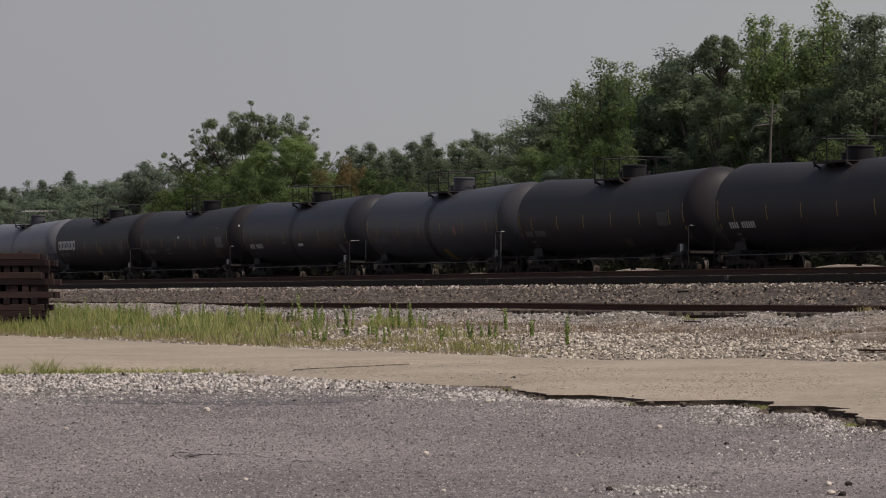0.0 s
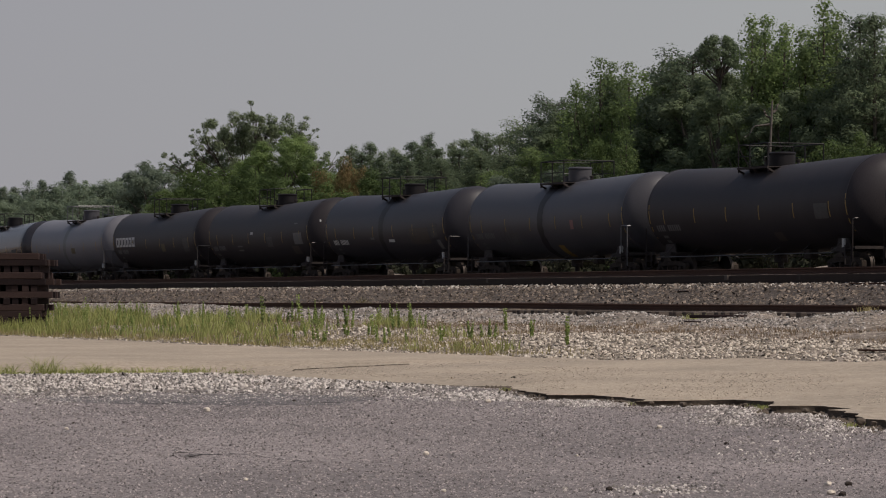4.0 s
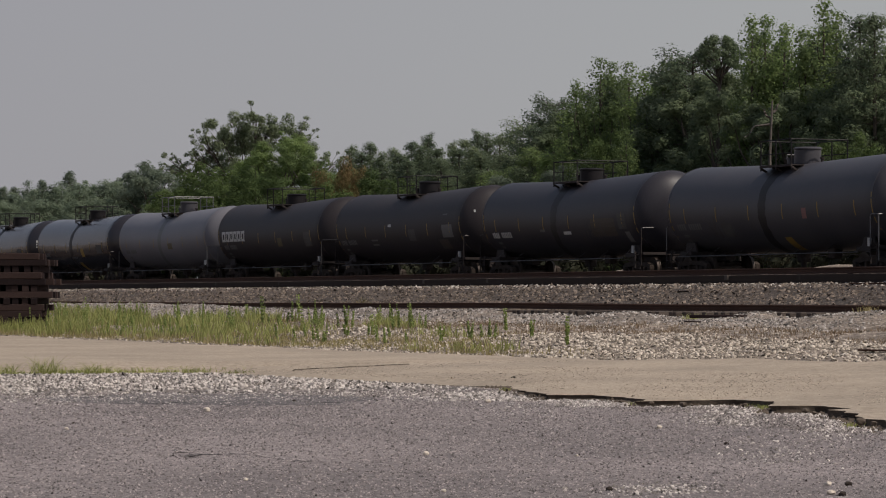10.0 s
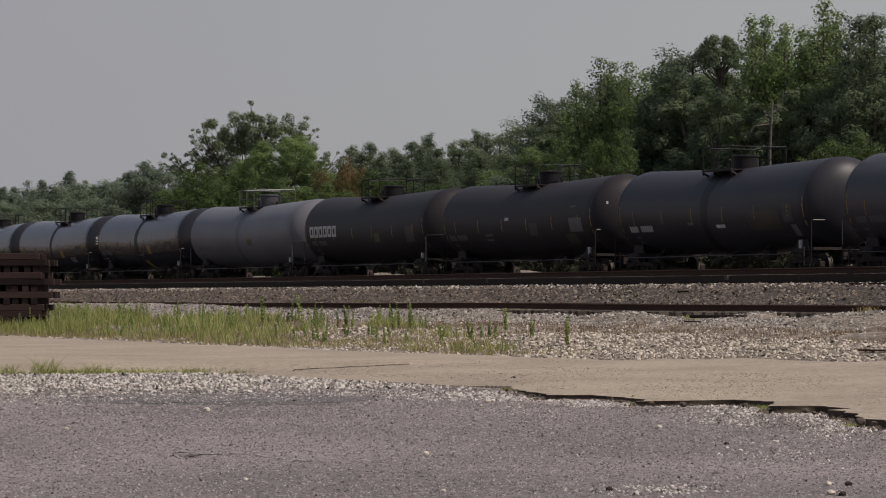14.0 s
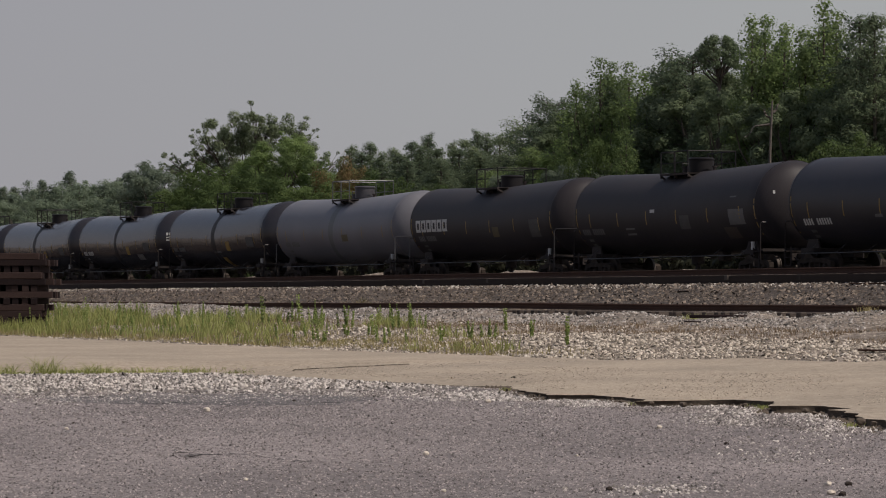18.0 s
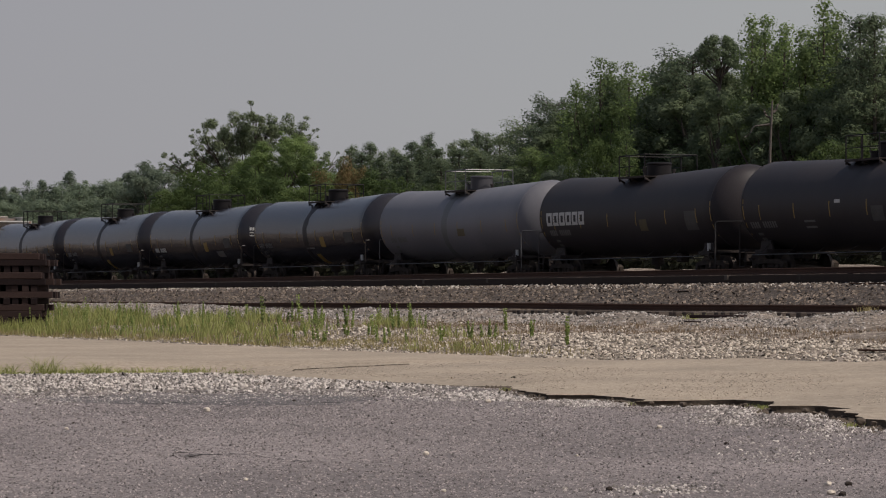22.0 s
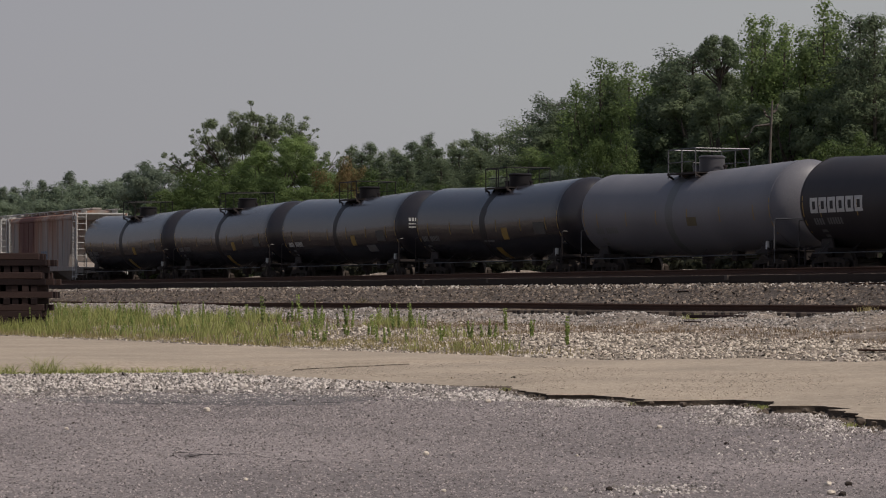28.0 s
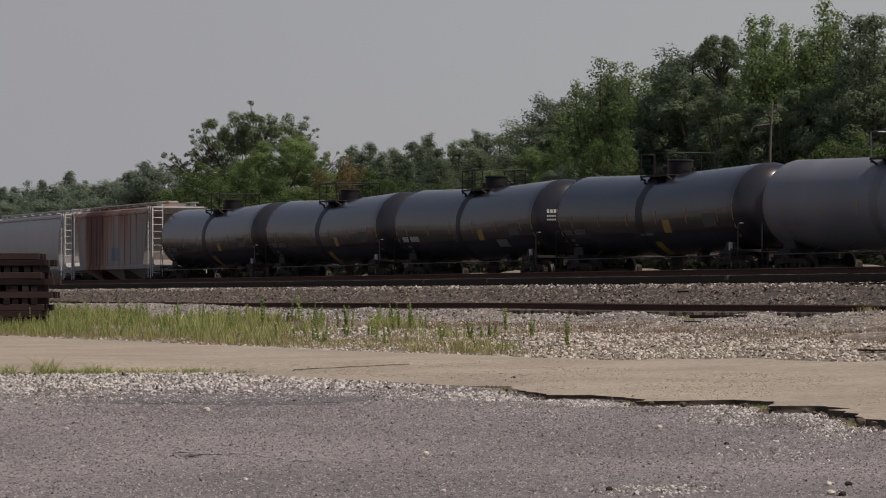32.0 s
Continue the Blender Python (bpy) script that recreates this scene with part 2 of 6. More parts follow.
M = {
    "asphalt": aggregate_mat("old_asphalt", [(0.1210, 0.1041, 0.1016), (0.1936, 0.1658, 0.1609), (0.3146, 0.2735, 0.2638)], 34, 0.16, 0.62, bump=0.3),
    "dark_asphalt": aggregate_mat("dark_patched_asphalt", [(0.0345, 0.0310, 0.0322), (0.0897, 0.0782, 0.0782), (0.2875, 0.2530, 0.2472)], 25, 0.3, 0.7, bump=0.3),
    "road": aggregate_mat("worn_road", [(0.255, 0.207, 0.155), (0.325, 0.266, 0.202), (0.415, 0.345, 0.265)], 24, 0.3, 0.86, bump=0.2),
    "road_edge": mat("broken_asphalt", [(0.045, 0.034, 0.025), (0.13, 0.098, 0.072)], 6, 0.95, 0.8, fine=30),
    "soil": aggregate_mat("gravelly_soil", [(0.065, 0.05, 0.04), (0.20, 0.16, 0.124), (0.43, 0.36, 0.295)], 17, 0.35, 0.7, bump=0.8),
    "ballast": aggregate_mat("dirty_ballast", [(0.014, 0.010, 0.008), (0.052, 0.039, 0.030), (0.16, 0.125, 0.10)], 16, 0.4, 0.7, bump=1.0),
    "apron": aggregate_mat("gravel_apron", [(0.06, 0.05, 0.045), (0.16, 0.136, 0.12), (0.33, 0.285, 0.255)], 24, 0.5, 0.55, bump=0.8),
    "stone": mat("crushed_stone", [(0.09, 0.078, 0.067), (0.27, 0.235, 0.20), (0.52, 0.47, 0.415)], 3, 0.85, 0.2, per_island=0.5),
    "band_stone": mat("warm_pale_gravel", [(0.13, 0.114, 0.103), (0.35, 0.311, 0.282), (0.60, 0.545, 0.50)], 3, 0.85, 0.2, per_island=0.6),
    "blue_stone": mat("grey_crushed_stone", [(0.08, 0.070, 0.062), (0.225, 0.20, 0.18), (0.45, 0.41, 0.375)], 3, 0.85, 0.2, per_island=0.55),
    "litter": leaf_mat("brown_litter", [(0.12, 0.085, 0.055), (0.19, 0.135, 0.09), (0.27, 0.20, 0.135)], 0.2),
    "pale_stone": mat("pale_limestone", [(0.125, 0.103, 0.080), (0.34, 0.288, 0.230), (0.61, 0.535, 0.450)], 3, 0.85, 0.2, per_island=0.5),
    "brown_stone": mat("brown_ballast", [(0.0324, 0.0232, 0.0173), (0.0950, 0.0713, 0.0540), (0.2376, 0.1901, 0.1512)], 3, 0.88, 0.2, per_island=0.5),
    "road_grit": mat("tan_road_grit", [(0.15, 0.12, 0.093), (0.31, 0.255, 0.198), (0.52, 0.44, 0.35)], 3, 0.9, 0.2, per_island=0.6),
    "lot_grit": mat("grey_lot_grit", [(0.0935, 0.0814, 0.0792), (0.2035, 0.1760, 0.1705), (0.3795, 0.3322, 0.3201)], 3, 0.9, 0.2, per_island=0.7),
    "scrawl": mat("faded_spray_paint", [(0.05, 0.046, 0.044), (0.095, 0.085, 0.08)], 6, 0.7, 0.0),
    "grey_pebble": mat("pale_grey_pebbles", [(0.15, 0.132, 0.118), (0.38, 0.342, 0.312), (0.62, 0.57, 0.53)], 3, 0.85, 0.2, per_island=0.5),
    "ochre": mat("grimy_ochre_placard", [(0.085, 0.068, 0.032), (0.135, 0.108, 0.052)], 4, 0.7, 0.0),
    "rail": mat("rusty_rail", [(0.0459, 0.0270, 0.0203), (0.1053, 0.0594, 0.0432)], 2, 0.8, 0.2, spec=0.1, stretch=(0.2, 1, 1)),
    "rail_top": mat("polished_railhead", [(0.06, 0.048, 0.044), (0.11, 0.09, 0.08)], 2, 0.6, 0.05, metal=0.3),
    "tie": mat("creosoted_wood", [(0.0196, 0.0140, 0.0112), (0.0490, 0.0364, 0.0294), (0.1050, 0.0840, 0.0700)], 3, 0.9, 0.5, stretch=(1, 0.2, 1), per_object=0.3),
    "timber": mat("weathered_timber", [(0.0158, 0.0112, 0.0117), (0.0302, 0.0202, 0.0194), (0.0562, 0.0367, 0.0324)], 2, 0.9, 0.5, stretch=(0.25, 1, 1), per_object=0.4, spec=0.1),
    "black": mat("black_tank_paint", [(0.0268, 0.0234, 0.0262), (0.0391, 0.0346, 0.0372), (0.0569, 0.0506, 0.0516)], 0.7, 0.48, 0.05, stretch=(1, 0.5, 0.35), rough_var=0.08, spec=0.12),
    "gloss": mat("glossy_black_paint", [(0.0190, 0.0178, 0.0226), (0.0290, 0.0274, 0.0330), (0.0435, 0.0402, 0.0444)], 0.6, 0.19, 0.02, stretch=(1, 0.5, 0.3), rough_var=0.08, spec=0.42),
    "satin": mat("satin_dark_paint", [(0.0238, 0.0227, 0.0281), (0.0363, 0.0340, 0.0403), (0.0562, 0.0506, 0.0550)], 0.6, 0.44, 0.03, stretch=(1, 0.5, 0.3), rough_var=0.08, spec=0.22),
    "belt": mat("dull_black_band", [(0.010, 0.0088, 0.0098), (0.0165, 0.0145, 0.0158), (0.026, 0.0225, 0.0235)], 2, 0.55, 0.03, spec=0.15),
    "mid_band": mat("dull_dark_film", [(0.013, 0.0115, 0.0125), (0.021, 0.0185, 0.020), (0.033, 0.029, 0.030)], 1.2, 0.5, 0.02, stretch=(1, 0.4, 0.3), spec=0.2),
    "silver_band": mat("dull_grey_band", [(0.075, 0.077, 0.08), (0.105, 0.107, 0.11)], 2, 0.5, 0.03),
    "grey": mat("dusty_dark_grey_paint", [(0.0473, 0.0457, 0.0517), (0.0638, 0.0618, 0.0693), (0.0869, 0.0830, 0.0891)], 0.6, 0.42, 0.04, stretch=(1, 0.5, 0.3), rough_var=0.08, spec=0.2),
    "silver": mat("dusty_silver_grey_paint", [(0.112, 0.110, 0.124), (0.148, 0.146, 0.162), (0.196, 0.191, 0.206)], 0.5, 0.42, 0.04, stretch=(1, 0.5, 0.3), rough_var=0.08, spec=0.22),
    "under": mat("grimy_black_steel", [(0.025, 0.021, 0.0205), (0.040, 0.033, 0.031), (0.066, 0.054, 0.049)], 3, 0.75, 0.2, fine=20, spec=0.15),
    "truck": mat("brown_dusted_cast_steel", [(0.022, 0.0175, 0.0155), (0.042, 0.033, 0.0275), (0.08, 0.063, 0.050)], 3, 0.85, 0.25, fine=20, spec=0.15),
    "wheel": mat("worn_wheel_steel", [(0.03, 0.022, 0.018), (0.07, 0.055, 0.045)], 3, 0.6, 0.1, metal=0.5),
    "dull_pipe": mat("grimy_pipe", [(0.03, 0.028, 0.027), (0.075, 0.07, 0.068)], 3, 0.5, 0.05, metal=0.3),
    "pipe": mat("galvanised_pipe", [(0.10, 0.10, 0.104), (0.18, 0.18, 0.185)], 3, 0.5, 0.05, metal=0.6),
    "yellow": mat("faded_yellow_tape", [(0.22, 0.14, 0.03), (0.34, 0.22, 0.045)], 4, 0.6, 0.0),
    "white": mat("dusty_white_lettering", [(0.42, 0.41, 0.39), (0.62, 0.61, 0.58)], 5, 0.7, 0.0),
    "dim": mat("dirty_grey_lettering", [(0.10, 0.098, 0.094), (0.17, 0.165, 0.16)], 5, 0.7, 0.0),
    "panel": mat("grimy_placard", [(0.045, 0.043, 0.04), (0.09, 0.085, 0.08)], 4, 0.7, 0.0),
    "red": mat("faded_pink_placard", [(0.22, 0.10, 0.09), (0.3, 0.16, 0.14)], 4, 0.7, 0.0),
    "stain": mat("brown_spill_stain", [(0.035, 0.028, 0.022), (0.075, 0.058, 0.045)], 2, 0.6, 0.0),
    "hopper_clean": mat("pale_grey_paint", [(0.315, 0.295, 0.285), (0.385, 0.365, 0.35), (0.45, 0.43, 0.41)], 0.6, 0.55, 0.05, stretch=(1, 1, 0.3)),
    "hopper_rusty": rusty_mat(),
    "oily": mat("oily_ballast", [(0.03, 0.0235, 0.0205), (0.066, 0.051, 0.043)], 3, 0.9, 0.5, spec=0.1),
    "ladder": mat("chalky_white_steel", [(0.42, 0.41, 0.39), (0.6, 0.59, 0.57)], 3, 0.6, 0.05),
    "blue": mat("faded_blue_lettering", [(0.10, 0.14, 0.20), (0.16, 0.2, 0.26)], 4, 0.7, 0.0),
    "bark": mat("bark", [(0.05, 0.04, 0.032), (0.11, 0.09, 0.075)], 3, 0.9, 0.6, fine=14, bump_dist=0.04),
    "dead": mat("bleached_bark", [(0.0720, 0.0612, 0.0518), (0.1296, 0.1116, 0.0972)], 3, 0.9, 0.4),
    "leaf": leaf_mat("broad_leaves", [(0.1050, 0.1407, 0.0672), (0.1554, 0.2100, 0.0861), (0.2121, 0.2772, 0.1113)], 0.56),
    "old_leaf": leaf_mat("dull_broad_leaves", [(0.175, 0.21, 0.125), (0.205, 0.245, 0.142), (0.235, 0.275, 0.16)], 0.52),
    # brush behind the train: shade under the cars is put into this colour
    "shade_leaf": leaf_mat("shade_darkened_brush_leaves", [(0.0288, 0.0310, 0.0216), (0.0396, 0.0418, 0.0274), (0.0504, 0.0540, 0.0360)], 0.25),
    "bush_leaf": leaf_mat("bush_leaves", [(0.060, 0.088, 0.036), (0.096, 0.136, 0.050), (0.136, 0.184, 0.066)], 0.5),
    # aerial haze is put into these two leaf colours: paler, greyer, bluer
    "hazy_leaf": leaf_mat("haze_paled_leaves", [(0.1595, 0.2002, 0.1408), (0.2090, 0.2585, 0.1782), (0.2640, 0.3190, 0.2145)], 0.55),
    "hazy_pine": leaf_mat("haze_paled_needles", [(0.1322, 0.1658, 0.1254), (0.1736, 0.2128, 0.1546), (0.2240, 0.2632, 0.1904)], 0.5),
    "bright": leaf_mat("sunlit_broad_leaves", [(0.1113, 0.1558, 0.0678), (0.1643, 0.2268, 0.0869), (0.2226, 0.2979, 0.1113)], 0.56),
    "pine": leaf_mat("pine_needles", [(0.1089, 0.1419, 0.0946), (0.1617, 0.2024, 0.1210), (0.2167, 0.2629, 0.1474)], 0.52),
    "rusty_leaf": leaf_mat("reddish_leaves", [(0.13, 0.125, 0.052), (0.185, 0.135, 0.065), (0.25, 0.13, 0.075)], 0.5),
    "grass": leaf_mat("grass_blades", [(0.2109, 0.2280, 0.0798), (0.3363, 0.3557, 0.1231), (0.4674, 0.4731, 0.1995)], 0.45),
    "weed": leaf_mat("weed_leaves", [(0.1845, 0.2306, 0.0817), (0.2767, 0.3426, 0.1120), (0.3821, 0.4480, 0.1581)], 0.4),
    "straw": leaf_mat("dry_grass", [(0.2376, 0.1998, 0.0918), (0.3564, 0.3024, 0.1458), (0.4644, 0.3996, 0.2214)], 0.35),
}


# ---- mesh tools ----
class Geo:
    """Collects vertices and faces of simple solids for one mesh."""

    def __init__(self):
        self.v, self.f = [], []

    def add(self, verts, faces):
        k = len(self.v)
        self.v += [tuple(p) for p in verts]
        self.f += [tuple(i + k for i in f) for f in faces]
        return self

    def box(self, c, s, turn=None, chamfer=0.0):
        x, y, z = s[0] / 2, s[1] / 2, s[2] / 2
        if chamfer:
            b = min(chamfer, x * 0.6, y * 0.6, z * 0.6)
            pts = []
            for sx in (-1, 1):
                for sy in (-1, 1):
                    for sz in (-1, 1):
                        pts += [(sx * x, sy * (y - b), sz * (z - b)), (sx * (x - b), sy * y, sz * (z - b)), (sx * (x - b), sy * (y - b), sz * z)]
            bm = bmesh.new()
            for p in pts:
                bm.verts.new(p)
            bmesh.ops.convex_hull(bm, input=bm.verts)
            bm.verts.index_update()
            vs = [v.co.copy() for v in bm.verts]
            fs = [[v.index for v in f.verts] for f in bm.faces]
            bm.free()
        else:
            vs = [Vector((i, j, k)) for i in (-x, x) for j in (-y, y) for k in (-z, z)]
            fs = [(0, 1, 3, 2), (4, 6, 7, 5), (0, 4, 5, 1), (2, 3, 7, 6), (0, 2, 6, 4), (1, 5, 7, 3)]
        if turn is not None:
            vs = [turn @ v for v in vs]
        return self.add([v + Vector(c) for v in vs], fs)

    def cyl(self, a, b, r, seg=8, r2=None):
        a, b = Vector(a), Vector(b)
        q = (b - a).to_track_quat("Z", "Y")
        vs = []
        for p, rad in ((a, r), (b, r if r2 is None else r2)):
            for i in range(seg):
                w = 2 * math.pi * i / seg
                vs.append(p + q @ Vector((rad * math.cos(w), rad * math.sin(w), 0)))
        fs = [(i, (i + 1) % seg, seg + (i + 1) % seg, seg + i) for i in range(seg)]
        fs += [tuple(range(seg - 1, -1, -1)), tuple(range(seg, 2 * seg))]
        return self.add(vs, fs)

    def pipe(self, pts, r, seg=6):
        for a, b in zip(pts, pts[1:]):
            self.cyl(a, b, r, seg)
        return self

    def prism(self, outline, y0, y1):
        """An outline in x and z, drawn out along y."""
        n = len(outline)
        vs = [(x, y0, z) for x, z in outline] + [(x, y1, z) for x, z in outline]
        fs = [(i, (i + 1) % n, n + (i + 1) % n, n + i) for i in range(n)]
        fs += [tuple(range(n - 1, -1, -1)), tuple(range(n, 2 * n))]
        return self.add(vs, fs)

    def mesh(self, name, material, smooth=0.0):
        me = bpy.data.meshes.new(name)
        me.from_pydata(self.v, [], self.f)
        bm = bmesh.new()
        bm.from_mesh(me)
        bmesh.ops.recalc_face_normals(bm, faces=bm.faces)
        bm.to_mesh(me)
        bm.free()
        me.materials.append(material)
        if smooth:
            me.shade_smooth()
            me.set_sharp_from_angle(angle=radians(smooth))
        return me


def part(name, geo, material, parent, label="", smooth=0.0, at=None):
    """Links a geo, or a mesh that is shared, as one mesh object under a thing or part."""
    me = geo if isinstance(geo, bpy.types.Mesh) else geo.mesh(name, material, smooth)
    ob = new(name, me)
    ob.parent = parent
    if at is not None:
        ob.matrix_basis = at
    if label:
        ob["label"] = label
    return ob


def quick_mesh(name, verts, faces, material):
    """A mesh of equal polygons straight from arrays."""
    verts, faces = np.asarray(verts, dtype=np.float32), np.asarray(faces, dtype=np.int32)
    me = bpy.data.meshes.new(name)
    n, k = faces.shape
    me.vertices.add(len(verts))
    me.vertices.foreach_set("co", verts.ravel())
    me.loops.add(n * k)
    me.loops.foreach_set("vertex_index", faces.ravel())
    me.polygons.add(n)
    me.polygons.foreach_set("loop_start", np.arange(0, n * k, k, dtype=np.int32))
    me.update(calc_edges=True)
    me.materials.append(material)
    return me


rng = np.random.default_rng(7)


# ---- ground ----
PROFILE_Y = [-400, 20.95, 21.0, 28.5, 29.2, 32.0, 36.0, 39.6, 40.6, 44.5, 46.2, 49.4, 53.2, 54.0, 57.4, 60.0, 62.0, 65.5, 67.0, 70.0, 80, 120, 3000]
PROFILE_Z = [0.0, 0.0, 0.0, 0.14, 0.18, 0.50, 0.80, 1.06, 1.06, 1.06, 1.07, 1.91, 1.95, 1.84, 1.84, 1.5, 1.75, 2.64, 2.62, 1.5, 1.4, 1.6, 1.6]


def ground_z(x, y):
    z = np.interp(y, PROFILE_Y, PROFILE_Z)
    x, y = np.asarray(x, dtype=float), np.asarray(y, dtype=float)
    rough = 0.03 * np.sin(x * 0.9 + y * 0.4) + 0.035 * np.sin(x * 0.37 - y * 0.9 + 1) + 0.02 * np.sin(x * 2.1 + y * 1.7)
    mask = np.clip((y - 29) / 2, 0, 1) * np.clip((41.8 - y) / 1.5, 0, 1) + 0.5 * np.clip((y - 46) / 0.5, 0, 1) * np.clip((49.0 - y) / 0.5, 0, 1)
    # ballast heaped against the siding at one end, humps and a hollow at the other
    heap = 0.15 * np.clip((-121.5 - x) / 5, 0, 1) * np.clip((41.75 - y) / 0.5, 0, 1) * np.clip((y - 38.5) / 1.5, 0, 1)
    right = np.clip((x + 104) / 8, 0, 1) * np.clip((y - 34.5) / 2.5, 0, 1) * np.clip((41.9 - y) / 0.6, 0, 1)
    hump = 0.10 * np.sin(x * 0.42 - y * 0.55 + 2.1) + 0.06 * np.sin(x * 0.95 + y * 0.8) - 0.05
    hollow = -0.20 * np.exp(-((x + 84.5) / 2.4) ** 2 - ((y - 40.6) / 1.3) ** 2)
    far_bank = np.clip((y - 62) / 3, 0, 1) * np.clip((70 - y) / 3, 0, 1) * (0.14 * np.sin(x * 0.35) + 0.09 * np.sin(x * 0.93 + 1) + 0.05 * np.sin(x * 2.3))
    return z + far_bank + rough * np.clip(mask, 0, 1) + heap + right * hump + hollow


def build_ground():
    xs = np.unique(np.concatenate([[-3000, -1500, -800, -500], np.arange(-360, -180, 4), np.arange(-180, -20, 0.8), np.arange(-20, 61, 8), [150, 400, 1200, 3000]]))
    ys = np.unique(np.concatenate([[-1500, -400, -100, -20, 0, 10, 16], np.arange(18, 21, 0.5), [20.95, 21.0], np.arange(21.5, 56, 0.35), np.arange(56, 72, 0.7), np.arange(72, 90, 2), [100, 120, 300, 1000, 3000]]))
    gx, gy = np.meshgrid(xs, ys, indexing="ij")
    gz = ground_z(gx, gy)
    verts = np.stack([gx, gy, gz], -1).reshape(-1, 3)
    nx, ny = len(xs), len(ys)
    i, j = np.meshgrid(np.arange(nx - 1), np.arange(ny - 1), indexing="ij")
    a = (i * ny + j).ravel()
    faces = np.stack([a, a + ny, a + ny + 1, a + 1], -1)
    me = quick_mesh("ground", verts, faces, M["soil"])
    me.shade_smooth()
    return tagged(new("ground", me), "stony grey-brown soil rising from the lot to the tracks", "ground", kind="structure")


build_ground()


def build_bed():
    """Dirty ballast bed under the two main tracks."""
    xs = np.concatenate([[-420], np.arange(-240, -60, 1.0), [120]])
    ys = np.array([43.0, 44.0, 45.2, 46.2, 47.0, 47.8, 48.6, 49.4, 50.5, 53.2, 54.0, 57.4, 59.5])
    gx, gy = np.meshgrid(xs, ys, indexing="ij")
    verts = np.stack([gx, gy, ground_z(gx, gy) + 0.018], -1).reshape(-1, 3)
    ny = len(ys)
    i, j = np.meshgrid(np.arange(len(xs) - 1), np.arange(ny - 1), indexing="ij")
    a = (i * ny + j).ravel()
    me = quick_mesh("ballast_bed", verts, np.stack([a, a + ny, a + ny + 1, a + 1], -1), M["ballast"])
    tagged(new("ballast_bed", me), "dirty brown ballast bed of the main tracks", "ballast", kind="structure")


build_bed()
crib = bpy.data.meshes.new("crib")
bm = bmesh.new()
bmesh.ops.create_cube(bm, size=1.0)
bm.to_mesh(crib)
bm.free()
crib.materials.append(M["oily"])
for name, y, z in (("crib_ballast_near", NEAR_Y, NEAR_Z), ("crib_ballast_far", TRACK_Y, RAIL_Z)):
    ob = tagged(new(name, crib), "oily dark ballast between the wooden ties", "ballast", kind="structure")
    ob.matrix_basis = Matrix.Translation((-150, y, z - 0.42)) @ Matrix.Diagonal((540, 2.72, 0.4, 1))


def edge_y(x):
    """The broken near edge of the road."""
    x = np.asarray(x, dtype=float)
    y = np.interp(x, [-200, -67, -65, -63.5, -57.6, -53.2, -52.2, -51.1, -48.5, -45.7, -44.95, -44.9, -44.0, -42.9, -42.0, -41.9, -41.85, -41.7, -41.1, -40.4, -38.6, -38.53, -37.1, -36.98, -36.68, -35.58, -34.3, -34.0, -33.0, -20, 40],
                  [-30, -30, 15, 20.3, 20.8, 21.2, 21.6, 21.55, 20.6, 19.8, 19.5, 20.25, 20.29, 20.06, 19.75, 19.5, 20.6, 21.0, 20.9, 20.83, 19.95, 20.5, 20.4, 19.76, 19.95, 19.5, 18.8, 19.0, 18.7, 18.3, 18.3])
    y = y + 0.03 * np.sin(x * 2.3) + 0.02 * np.sin(x * 5.1 + 1)
    return y


def road_far(x):
    """The far edge of the road, where it widens towards the gravel slope."""
    return np.interp(x, [-74, -62, -55, -40, -20], [28.6, 29.42, 30.45, 31.8, 31.8]) + 0.15 * np.sin(np.asarray(x) * 0.5) + 0.08 * np.sin(np.asarray(x) * 1.7)


